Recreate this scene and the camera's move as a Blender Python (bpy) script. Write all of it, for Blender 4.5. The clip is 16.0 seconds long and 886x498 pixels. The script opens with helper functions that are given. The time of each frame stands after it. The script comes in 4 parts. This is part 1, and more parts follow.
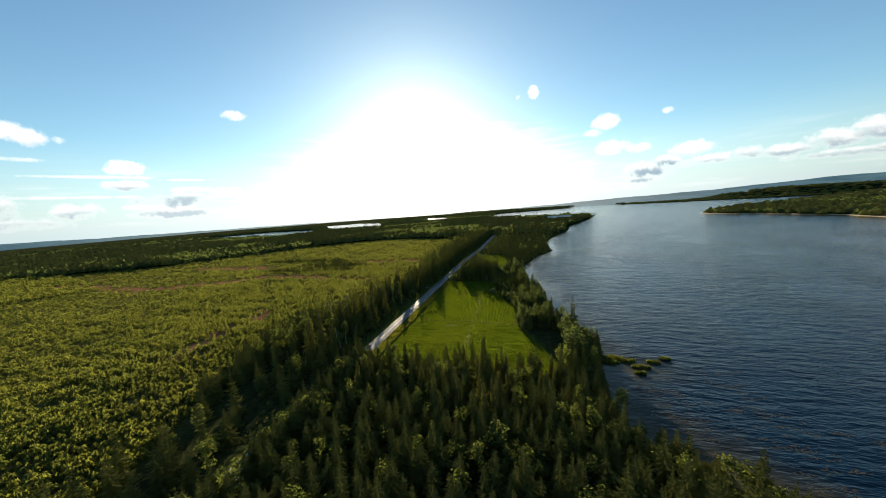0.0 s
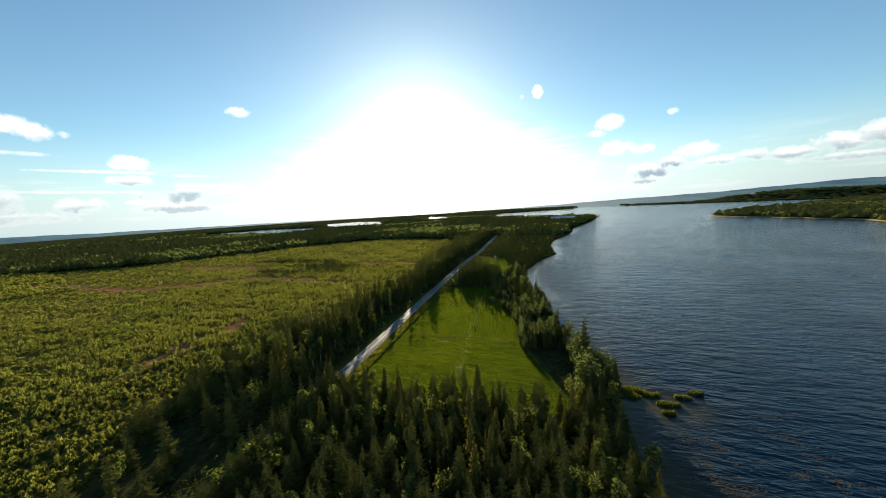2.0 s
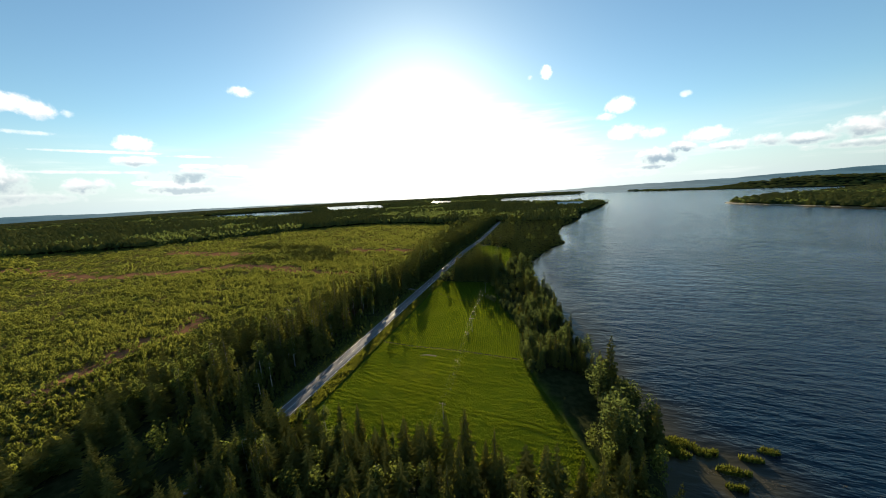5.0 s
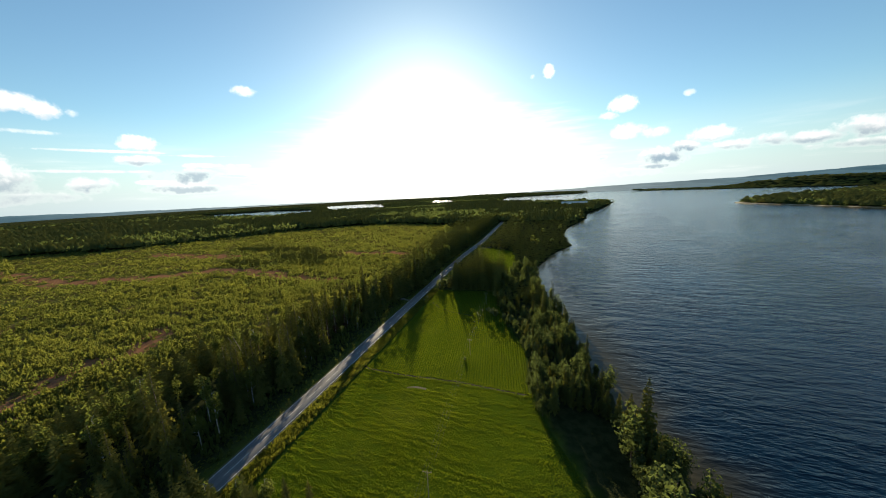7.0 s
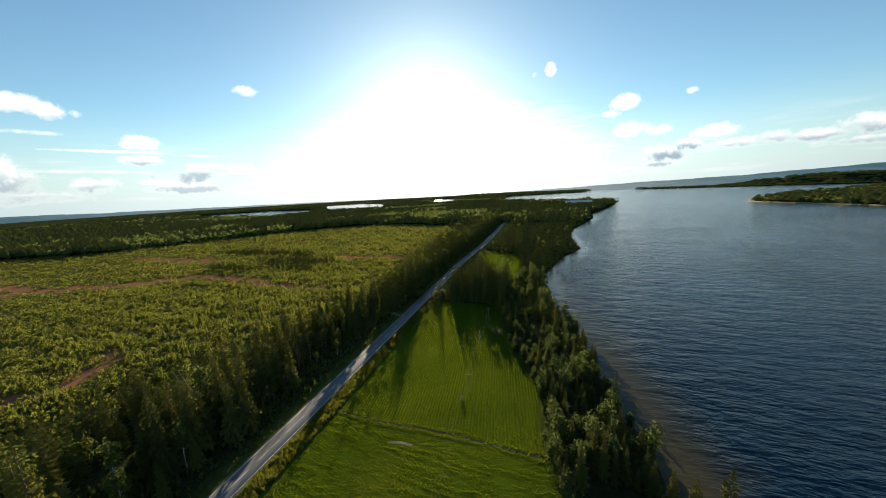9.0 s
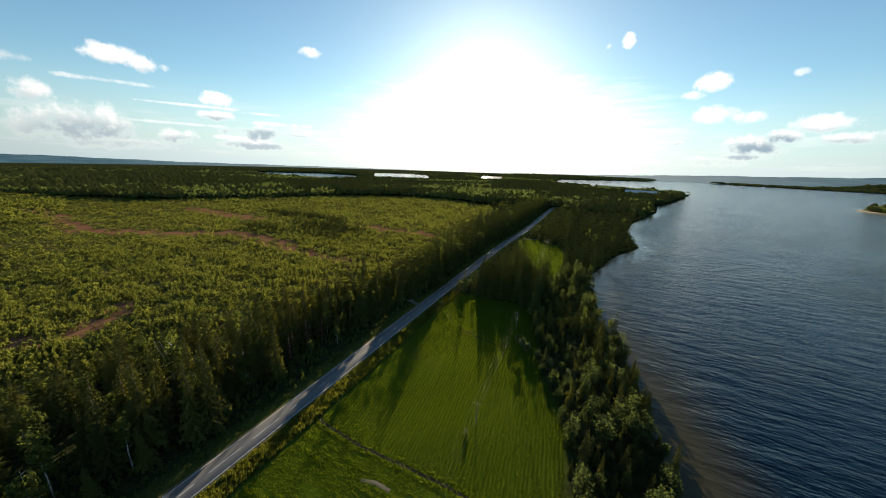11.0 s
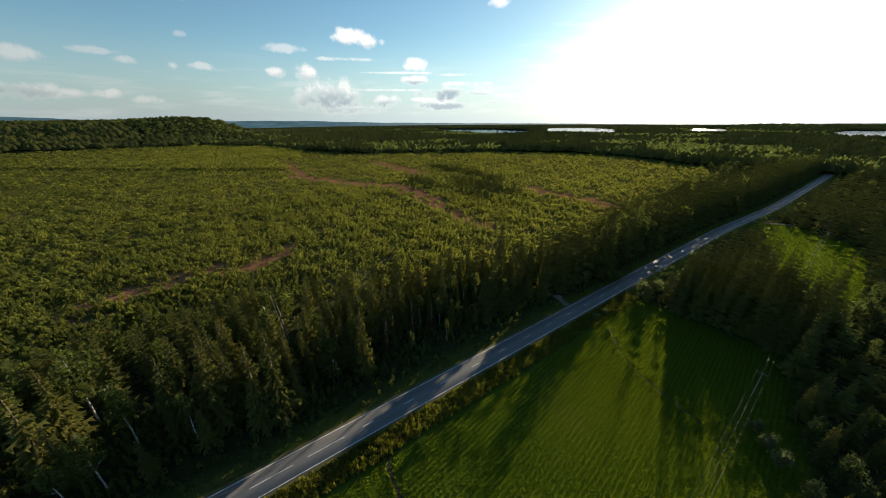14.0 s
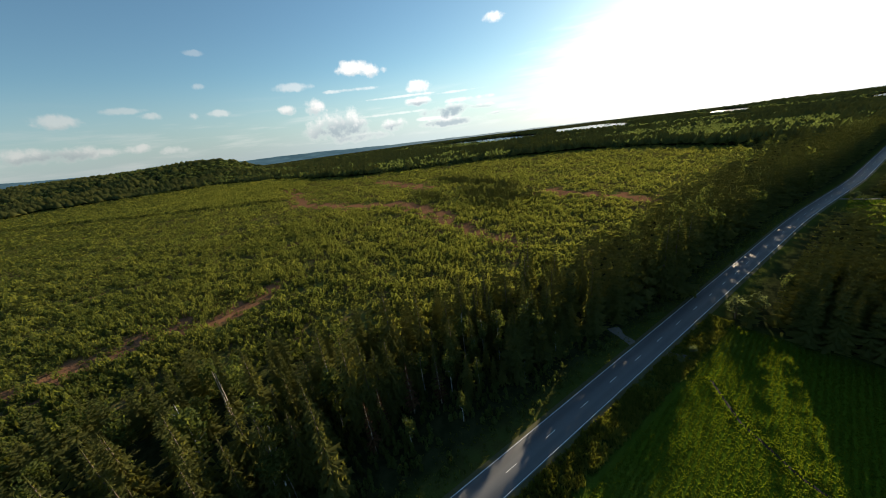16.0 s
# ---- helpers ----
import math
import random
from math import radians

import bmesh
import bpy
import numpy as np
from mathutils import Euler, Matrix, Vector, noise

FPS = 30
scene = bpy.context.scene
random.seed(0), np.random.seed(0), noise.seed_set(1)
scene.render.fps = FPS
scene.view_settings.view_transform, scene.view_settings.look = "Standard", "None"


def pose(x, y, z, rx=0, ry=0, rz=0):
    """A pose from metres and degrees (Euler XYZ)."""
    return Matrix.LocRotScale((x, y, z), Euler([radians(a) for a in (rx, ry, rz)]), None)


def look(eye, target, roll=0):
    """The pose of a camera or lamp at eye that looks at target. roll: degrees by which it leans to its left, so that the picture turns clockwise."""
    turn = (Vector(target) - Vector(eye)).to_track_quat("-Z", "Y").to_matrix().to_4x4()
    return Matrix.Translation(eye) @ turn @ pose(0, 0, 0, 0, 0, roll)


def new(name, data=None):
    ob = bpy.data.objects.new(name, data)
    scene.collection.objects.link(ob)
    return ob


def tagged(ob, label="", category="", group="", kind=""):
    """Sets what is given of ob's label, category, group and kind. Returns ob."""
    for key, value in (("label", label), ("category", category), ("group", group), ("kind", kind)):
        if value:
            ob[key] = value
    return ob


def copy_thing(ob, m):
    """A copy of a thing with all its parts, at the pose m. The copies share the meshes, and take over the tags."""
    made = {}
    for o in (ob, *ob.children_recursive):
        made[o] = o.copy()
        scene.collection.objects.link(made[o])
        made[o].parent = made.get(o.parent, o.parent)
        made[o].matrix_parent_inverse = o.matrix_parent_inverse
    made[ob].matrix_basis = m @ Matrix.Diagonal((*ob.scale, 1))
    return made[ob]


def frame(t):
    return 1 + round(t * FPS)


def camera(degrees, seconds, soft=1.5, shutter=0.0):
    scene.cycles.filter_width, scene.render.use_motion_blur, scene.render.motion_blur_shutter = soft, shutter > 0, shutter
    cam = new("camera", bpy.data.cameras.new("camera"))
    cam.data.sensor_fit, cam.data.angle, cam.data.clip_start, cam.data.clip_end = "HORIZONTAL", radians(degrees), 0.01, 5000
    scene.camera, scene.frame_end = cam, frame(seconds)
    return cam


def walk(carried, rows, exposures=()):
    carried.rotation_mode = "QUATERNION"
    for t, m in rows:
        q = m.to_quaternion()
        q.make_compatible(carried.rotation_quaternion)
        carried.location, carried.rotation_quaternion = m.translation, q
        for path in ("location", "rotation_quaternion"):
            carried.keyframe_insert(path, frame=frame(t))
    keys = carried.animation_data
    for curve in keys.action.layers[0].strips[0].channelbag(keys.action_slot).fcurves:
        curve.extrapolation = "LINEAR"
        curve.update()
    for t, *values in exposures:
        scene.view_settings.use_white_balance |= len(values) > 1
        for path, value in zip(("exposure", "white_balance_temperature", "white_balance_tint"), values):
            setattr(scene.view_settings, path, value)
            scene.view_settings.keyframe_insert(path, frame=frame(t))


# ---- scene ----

cam = camera(108.8, 16.0, 1.0)
PATH = [
    (0, (98.943, -104.818, 84.767), (98.405, -102.91, 84.5), -3.9),
    (0.5, (98.637, -97.401, 85.104), (98.095, -95.495, 84.836), -3.6),
    (1, (98.252, -90.159, 85.333), (97.707, -88.254, 85.063), -3.4),
    (1.5, (97.955, -83.303, 85.243), (97.408, -81.398, 84.974), -3.4),
    (2, (97.409, -76.428, 84.967), (96.86, -74.524, 84.694), -3.2),
    (2.5, (97.183, -69.307, 84.826), (96.628, -67.407, 84.543), -3.0),
    (3, (96.654, -62.347, 84.877), (96.095, -60.451, 84.574), -2.7),
    (3.5, (96.122, -55.806, 85.342), (95.559, -53.917, 85.007), -2.7),
    (4, (95.663, -48.561, 84.277), (95.096, -46.677, 83.917), -2.6),
    (6.5, (91.713, -14.221, 82.899), (91.133, -12.343, 82.527), -2.7),
    (7, (90.682, -6.402, 82.642), (90.098, -4.526, 82.269), -2.6),
    (7.5, (89.537, 1.194, 82.506), (88.95, 3.069, 82.133), -2.7),
    (8, (88.08, 9.234, 82.469), (87.492, 11.109, 82.095), -2.8),
    (10.3, (83.801, 42.983, 82.595), (83.16, 44.83, 82.175), -1.7),
    (10.5, (83.78, 46.211, 82.718), (83.112, 48.041, 82.267), -0.9),
    (11, (82.754, 54.498, 82.276), (81.93, 56.242, 81.75), 1.9),
    (11.5, (80.914, 62.393, 81.712), (79.905, 64.016, 81.121), 4.2),
    (12, (78.663, 70.785, 80.581), (77.474, 72.244, 79.903), 5.8),
    (12.5, (74.996, 78.186, 79.49), (73.667, 79.475, 78.732), 5.0),
    (13, (70.826, 85.643, 77.884), (69.395, 86.807, 77.111), 2.2),
    (13.5, (65.588, 91.93, 75.958), (64.108, 93.029, 75.183), 1.1),
    (14, (59.686, 98.083, 74.175), (58.17, 99.133, 73.401), -0.6),
    (14.5, (53.836, 104.199, 71.735), (52.279, 105.197, 70.972), -3.9),
    (15, (47.403, 109.955, 69.301), (45.827, 110.94, 68.56), -6.1),
    (15.5, (40.374, 115.625, 67.067), (38.78, 116.609, 66.367), -7.0),
    (16, (33.958, 121.726, 65.072), (32.352, 122.703, 64.388), -7.5),
]
walk(cam, [(t, look(eye, target, roll)) for t, eye, target, roll in PATH],
     ((0, 1.17), (8, 1.14), (10.3, 1.08), (12, 0.94), (16, 0.94)))

# ---- light ----
SUN_EL, SUN_AZ = 12.8, -19.3          # degrees; azimuth from +y towards +x
SUN_DIR = Vector((math.sin(radians(SUN_AZ)) * math.cos(radians(SUN_EL)),
                  math.cos(radians(SUN_AZ)) * math.cos(radians(SUN_EL)), math.sin(radians(SUN_EL))))
SKY_STRENGTH, SUN_STRENGTH = 0.069, 5.0

sun_data = bpy.data.lights.new("sun", "SUN")
sun_data.energy, sun_data.angle, sun_data.color = SUN_STRENGTH, radians(0.6), (1.0, 0.83, 0.58)
sun = new("sun", sun_data)
sun.matrix_world = look((0, 0, 300), Vector((0, 0, 300)) - SUN_DIR)


class Nodes:
    """Short spelling for a node tree."""

    def __init__(self, tree):
        self.tree = tree
        tree.nodes.clear()

    def add(self, kind, inputs=None, **props):
        n = self.tree.nodes.new(kind)
        if "operation" in props:
            n.operation = props["operation"]
        if "use_clamp" in props:
            n.use_clamp = props["use_clamp"]
        if "data_type" in props:
            n.data_type = props["data_type"]
        if "blend_type" in props:
            n.blend_type = props["blend_type"]
        if "interpolation_type" in props:
            n.interpolation_type = props["interpolation_type"]
        if "attribute_name" in props:
            n.attribute_name = props["attribute_name"]
        for key, value in (inputs or {}).items():
            self.set(n.inputs[key], value)
        return n

    def set(self, socket, value):
        if isinstance(value, bpy.types.NodeSocket):
            self.tree.links.new(value, socket)
        else:
            socket.default_value = value

    def math(self, op, a, b=0.0, c=0.0, clamp=False):
        return self.add("ShaderNodeMath", {0: a, 1: b, 2: c}, operation=op, use_clamp=clamp).outputs[0]

    def vec(self, op, a, b=(0, 0, 0)):
        n = self.add("ShaderNodeVectorMath", {0: a, 1: b}, operation=op)
        return n.outputs["Value"] if op in ("DOT_PRODUCT", "LENGTH") else n.outputs[0]

    def mix(self, f, a, b, blend="MIX"):
        n = self.add("ShaderNodeMix", data_type="RGBA", blend_type=blend)
        for i, v in ((0, f), (6, a), (7, b)):
            self.set(n.inputs[i], v if isinstance(v, bpy.types.NodeSocket) or i == 0 else (*v, 1.0)[:4])
        return n.outputs[2]

    def noise(self, vector, scale, detail=4.0, rough=0.55, out="Fac"):
        return self.add("ShaderNodeTexNoise", {"Vector": vector, "Scale": scale, "Detail": detail, "Roughness": rough}).outputs[out]

    def ramp(self, value, lo, hi, a=0.0, b=1.0):
        return self.add("ShaderNodeMapRange", {"Value": value, "From Min": lo, "From Max": hi, "To Min": a, "To Max": b}, interpolation_type="SMOOTHSTEP").outputs[0]


def direction(az, el):
    a, e = radians(az), radians(el)
    return Vector((math.sin(a) * math.cos(e), math.cos(a) * math.cos(e), math.sin(e)))


# azimuth, elevation, half width, half height in degrees, greyness of the underside, thickness
CLOUDS_EAST = [
    (22.3, 5.6, 2.6, 0.8, 0.35, 0.9), (24.5, 3.9, 2.2, 0.6, 0.5, 0.9), (28.0, 4.2, 1.8, 0.7, 0.5, 0.9), (31.5, 3.9, 2.6, 0.7, 0.6, 0.9), (35.0, 4.6, 2.2, 1.0, 0.5, 0.95), (38.5, 5.2, 2.4, 1.1, 0.5, 0.95),
    (43.0, 5.2, 3.4, 1.2, 0.55, 0.95), (36.0, 2.9, 5.0, 0.45, 0.7, 0.75), (42.0, 3.2, 4.0, 0.5, 0.7, 0.8),
]
CLOUDS_SUNWARD = [
    (1.0, 17.0, 0.8, 0.8, 0.0, 1), (-1.5, 16.6, 0.45, 0.4, 0.0, 0.8), (11.6, 11.2, 1.6, 1.0, 0.05, 0.95), (9.6, 9.6, 1.2, 0.5, 0.1, 0.7), (19.5, 11.2, 0.6, 0.4, 0.0, 0.6), (17.2, 3.2, 2.6, 1.2, 0.8, 1),
    (19.4, 4.2, 1.6, 0.9, 0.7, 1), (16.6, 1.9, 2.2, 0.4, 0.9, 0.9), (12.5, 7.2, 2.4, 0.9, 0.1, 0.7), (15.8, 6.6, 1.8, 0.7, 0.1, 0.7), (13.0, 1.2, 4.0, 0.6, 0.9, 0.5), (9.3, 3.6, 0.6, 0.4, 0.7, 0.7),
    (-18.5, 2.2, 2.0, 0.5, 0.3, 0.5),
]
CLOUDS_NORTHWEST = [
    (-46.5, 14.9, 1.5, 0.6, 0.1, 0.9), (-59.4, 7.5, 1.7, 0.8, 0.15, 1), (-59.6, 5.3, 2.0, 0.55, 0.45, 1), (-54.5, 3.3, 4.0, 0.9, 0.95, 0.9), (-56.5, 2.5, 4.2, 0.35, 0.0, 0.95), (-55.5, 1.6, 5.0, 0.6, 0.9, 0.85),
    (-50.0, 3.4, 2.6, 0.4, 0.6, 0.7), (-46.0, 2.0, 2.0, 0.25, 0.8, 0.6), (-53.0, 6.0, 3.5, 0.16, 0.0, 0.55), (-52.0, 4.7, 4.0, 0.3, 0.0, 0.6),
]
CLOUDS_WEST = [
    (-69.0, 10.9, 2.3, 0.9, 0.2, 1), (-66.4, 10.4, 1.7, 0.9, 0.25, 1), (-64.4, 10.3, 0.6, 0.5, 0.2, 0.7), (-64.0, 2.2, 2.4, 0.9, 0.55, 0.95), (-72.5, 3.0, 4.6, 2.0, 0.7, 0.85), (-70.0, 1.0, 5.0, 0.7, 0.8, 0.7),
    (-62.0, 6.3, 5.5, 0.16, 0.0, 0.65), (-66.0, 3.9, 8.0, 0.17, 0.0, 0.5), (-70.0, 8.0, 4.0, 0.25, 0.05, 0.6), (-76.0, 6.2, 1.3, 1.2, 0.3, 1),
]
CLOUDS_FAR_WEST = [
    (-79.8, 6.1, 1.2, 0.6, 0.25, 0.9), (-78.3, 9.0, 2.4, 0.5, 0.1, 0.5), (-90.2, 9.7, 0.7, 0.35, 0.1, 0.35), (-96.0, 6.5, 1.2, 0.4, 0.1, 0.5), (-91.8, 6.2, 0.6, 0.5, 0.1, 0.55), (-88.6, 6.3, 1.3, 0.4, 0.1, 0.55),
    (-104.5, 6.3, 1.8, 0.7, 0.3, 0.6), (-98.5, 7.2, 2.2, 0.35, 0.1, 0.4), (-106.0, 3.0, 3.5, 0.8, 0.6, 0.7), (-102.0, 2.7, 1.4, 0.5, 0.3, 0.7), (-98.5, 2.8, 1.2, 0.5, 0.2, 0.7), (-95.0, 2.2, 1.4, 0.5, 0.2, 0.5),
    (-89.5, 13.5, 1.2, 0.3, 0.0, 0.25),
]
CLOUDS = CLOUDS_EAST + CLOUDS_SUNWARD + CLOUDS_NORTHWEST + CLOUDS_WEST + CLOUDS_FAR_WEST
world = bpy.data.worlds.new("sky")
scene.world = world
world.use_nodes = True
w = Nodes(world.node_tree)
ray = w.add("ShaderNodeTexCoord").outputs["Generated"]
air = w.add("ShaderNodeTexSky")
air.sky_type, air.sun_disc, air.sun_elevation, air.sun_rotation = "NISHITA", False, radians(SUN_EL), radians(SUN_AZ)
air.air_density, air.dust_density, air.ozone_density, air.altitude = 1.0, 0.35, 2.2, 100.0
sky = air.outputs[0]
blue = w.vec("MULTIPLY", sky, (SKY_STRENGTH * 0.89, SKY_STRENGTH * 1.07, SKY_STRENGTH * 1.06))
axis = w.add("ShaderNodeSeparateXYZ", {0: ray})
puff = w.math("SUBTRACT", w.math("MULTIPLY_ADD", w.noise(ray, 20.0, 7.0, 0.64), 0.78, w.math("MULTIPLY", w.noise(ray, 75.0, 5.0, 0.62), 0.22)), 0.5)
cover, grey = 0.0, 0.0
for az, el, half_w, half_h, dark, thick in CLOUDS:
    mid = direction(az, el)
    side = Vector((math.cos(radians(az)), -math.sin(radians(az)), 0))
    up = side.cross(mid)
    u = w.math("DIVIDE", w.vec("DOT_PRODUCT", ray, side), math.sin(radians(half_w * 1.25)))
    v = w.math("DIVIDE", w.math("SUBTRACT", w.vec("DOT_PRODUCT", ray, up), 0.0), math.sin(radians(half_h * 1.3)))
    front = w.vec("DOT_PRODUCT", ray, mid)
    r2 = w.math("MULTIPLY_ADD", v, v, w.math("MULTIPLY", u, u))
    body = w.math("MULTIPLY_ADD", puff, 4.6, w.math("SUBTRACT", 1.02, r2))
    body = w.math("MULTIPLY", w.ramp(body, 0.0, 1.1), w.math("MULTIPLY", w.math("GREATER_THAN", front, 0.5), thick))
    cover = w.math("MAXIMUM", cover, body)
    shade = w.math("MULTIPLY", w.ramp(w.math("MULTIPLY_ADD", puff, 3.0, v), -0.35 + 1.5 * dark, -1.25 + 1.5 * dark), w.math("MULTIPLY", body, min(1.0, 0.45 + dark)))
    grey = w.math("MAXIMUM", grey, shade)
# thin streaks low over the horizon
flat = w.add("ShaderNodeCombineXYZ", {0: axis.outputs[0], 1: axis.outputs[1], 2: w.math("MULTIPLY", axis.outputs[2], 9.0)}).outputs[0]
streak = w.ramp(w.noise(flat, 5.0, 5.0, 0.55), 0.5, 0.75)
low = w.math("MULTIPLY", w.ramp(axis.outputs[2], 0.16, 0.05), w.ramp(axis.outputs[2], -0.01, 0.02))
veil = w.math("MULTIPLY", w.math("MULTIPLY", streak, low), 0.38)
# bright thin cloud in front of and below the sun
haze_mid = direction(-17.0, 5.0)
haze_side = Vector((math.cos(radians(-17.0)), -math.sin(radians(-17.0)), 0))
hu = w.math("DIVIDE", w.vec("DOT_PRODUCT", ray, haze_side), 0.47)
hv = w.math("DIVIDE", w.vec("DOT_PRODUCT", ray, haze_side.cross(haze_mid)), 0.175)
hr = w.math("MULTIPLY_ADD", hv, hv, w.math("MULTIPLY", hu, hu))
thin = w.ramp(w.math("MULTIPLY_ADD", w.noise(flat, 9.0, 5.0, 0.55), 1.1, w.math("SUBTRACT", 0.55, hr)), 0.0, 1.1)
thin = w.math("MULTIPLY", thin, w.math("GREATER_THAN", w.vec("DOT_PRODUCT", ray, haze_mid), 0.3))
veil = w.math("MAXIMUM", veil, w.math("MULTIPLY", thin, 0.9))
near_sun = w.ramp(w.vec("DOT_PRODUCT", ray, tuple(SUN_DIR)), 0.2, 1.0, 0.9, 1.7)
pale = w.vec("MULTIPLY", (0.22, 0.272, 0.298), w.add("ShaderNodeCombineXYZ", {0: near_sun, 1: near_sun, 2: near_sun}).outputs[0])
blue = w.mix(w.ramp(axis.outputs[2], 0.20, -0.02, 0.0, 0.85), blue, pale)
cover = w.math("MAXIMUM", cover, veil)
toward = w.ramp(w.vec("DOT_PRODUCT", ray, tuple(SUN_DIR)), 0.0, 1.0, 0.75, 1.4)
lit = w.vec("MULTIPLY", w.mix(grey, (0.50, 0.487, 0.468), (0.125, 0.165, 0.20)), w.add("ShaderNodeCombineXYZ", {0: toward, 1: toward, 2: toward}).outputs[0])
both = w.mix(w.math("MULTIPLY", cover, 0.92), blue, lit)
w.add("ShaderNodeOutputWorld", {0: w.add("ShaderNodeBackground", {"Color": both, "Strength": 1.0}).outputs[0]})


# ---- materials ----
def material(name):
    m = bpy.data.materials.new(name)
    m.use_nodes = True
    return m, Nodes(m.node_tree)


def surface(k, color, rough=0.8, bump=None, strength=0.3, distance=0.1, metal=0.0, spec=0.3):
    b = k.add("ShaderNodeBsdfPrincipled", {"Base Color": color if isinstance(color, bpy.types.NodeSocket) else (*color, 1), "Roughness": rough, "Metallic": metal, "Specular IOR Level": spec})
    if bump is not None:
        k.set(b.inputs["Normal"], k.add("ShaderNodeBump", {"Height": bump, "Strength": strength, "Distance": distance}).outputs[0])
    return b.outputs[0]


def finish(k, shader):
    k.add("ShaderNodeOutputMaterial", {0: shader})


def foliage(name, dark, light, through_color, glow=0.55, single=True):
    """Leaves or needles: matt, and lit through from behind. single: varied by object, else by the stand's own tint."""
    m, k = material(name)
    if single:
        tone = k.add("ShaderNodeObjectInfo").outputs["Random"]
    else:
        tone = k.add("ShaderNodeAttribute", attribute_name="tint").outputs["Fac"]
    leaf = k.add("ShaderNodeNewGeometry").outputs["Random Per Island"]
    f = k.math("MULTIPLY_ADD", tone, 0.7, k.math("MULTIPLY", leaf, 0.3))
    color = k.mix(f, dark, light)
    diffuse = k.add("ShaderNodeBsdfDiffuse", {"Color": color, "Roughness": 0.6}).outputs[0]
    thru = k.add("ShaderNodeBsdfTranslucent", {"Color": k.mix(1.0, color, through_color, "MULTIPLY")}).outputs[0]
    finish(k, k.add("ShaderNodeMixShader", {0: glow, 1: diffuse, 2: thru}).outputs[0])
    return m


SPRUCE = ((0.086, 0.099, 0.034), (0.172, 0.174, 0.052), (1.65, 1.5, 0.65))
BIRCH = ((0.072, 0.092, 0.028), (0.118, 0.140, 0.044), (1.35, 1.3, 0.7))
YOUNG = ((0.066, 0.086, 0.026), (0.139, 0.146, 0.042), (1.8, 1.68, 0.82))
SHORE = ((0.054, 0.072, 0.030), (0.095, 0.118, 0.046), (1.2, 1.2, 0.7))
WILLOW = ((0.085, 0.108, 0.052), (0.135, 0.155, 0.080), (1.5, 1.5, 1.0))
MAT = {}
for key, tones in (("spruce", SPRUCE), ("birch", BIRCH), ("young", YOUNG), ("shore", SHORE), ("willow", WILLOW)):
    MAT[key] = foliage(key + "_leaves", *tones)
    MAT[key + "_stand"] = foliage(key + "_stand_leaves", *tones, single=False)
MAT["dead"] = foliage("dead_needles", (0.06, 0.032, 0.016), (0.11, 0.058, 0.03), (1.2, 1.0, 0.8), 0.25)
MAT["grass"] = foliage("grass_blades", (0.052, 0.082, 0.010), (0.100, 0.122, 0.018), (1.9, 1.8, 0.55), 0.55, False)
MAT["verge"] = foliage("verge_herbs", (0.060, 0.078, 0.018), (0.135, 0.140, 0.036), (1.9, 1.75, 0.7), 0.5, False)
MAT["reed"] = foliage("reed_blades", (0.075, 0.095, 0.020), (0.135, 0.145, 0.035), (1.4, 1.3, 0.7), 0.4, False)


def bark(name, base, other, scale):
    m, k = material(name)
    p = k.add("ShaderNodeTexCoord").outputs["Object"]
    n = k.noise(p, scale, 5.0)
    finish(k, surface(k, k.mix(k.ramp(n, 0.4, 0.62), base, other), 0.9, n, 0.6, 0.03))
    return m


MAT["bark"] = bark("spruce_bark", (0.10, 0.07, 0.05), (0.16, 0.12, 0.09), 5.0)
MAT["birch_bark"] = bark("birch_bark", (0.55, 0.53, 0.48), (0.12, 0.11, 0.10), 3.0)
MAT["dead_wood"] = bark("dead_wood", (0.34, 0.28, 0.22), (0.22, 0.17, 0.13), 4.0)
MAT["pole"] = bark("pole_wood", (0.24, 0.21, 0.17), (0.16, 0.14, 0.11), 6.0)


def plain(name, color, rough=0.6, metal=0.0, vary=0.12, scale=2.0):
    m, k = material(name)
    n = k.noise(k.add("ShaderNodeTexCoord").outputs["Object"], scale, 4.0)
    low = tuple(c * (1 - vary) for c in color)
    finish(k, surface(k, k.mix(n, low, tuple(min(1, c * (1 + vary)) for c in color)), rough, n, 0.1, 0.02, metal))
    return m


MAT["wire"] = plain("cable_metal", (0.15, 0.15, 0.15), 0.55, 0.9)
MAT["porcelain"] = plain("insulator", (0.30, 0.27, 0.24), 0.3)
MAT["line_paint"] = plain("road_paint", (0.72, 0.72, 0.70), 0.6)
MAT["stone"] = plain("lake_stone", (0.20, 0.19, 0.18), 0.85, 0.0, 0.35, 0.8)
MAT["white_wall"] = plain("white_cladding", (0.75, 0.74, 0.70), 0.6)
MAT["roof_metal"] = plain("pale_roof", (0.60, 0.60, 0.60), 0.45, 0.2)
MAT["dark_opening"] = plain("dark_opening", (0.05, 0.05, 0.06), 0.3)
MAT["hull"] = plain("white_hull", (0.80, 0.80, 0.80), 0.3)
MAT["verge_earth"] = plain("verge_earth", (0.085, 0.080, 0.035), 0.95, 0.0, 0.4, 2.0)
MAT["gravel"] = plain("gravel", (0.15, 0.135, 0.115), 0.95, 0.0, 0.3, 6.0)


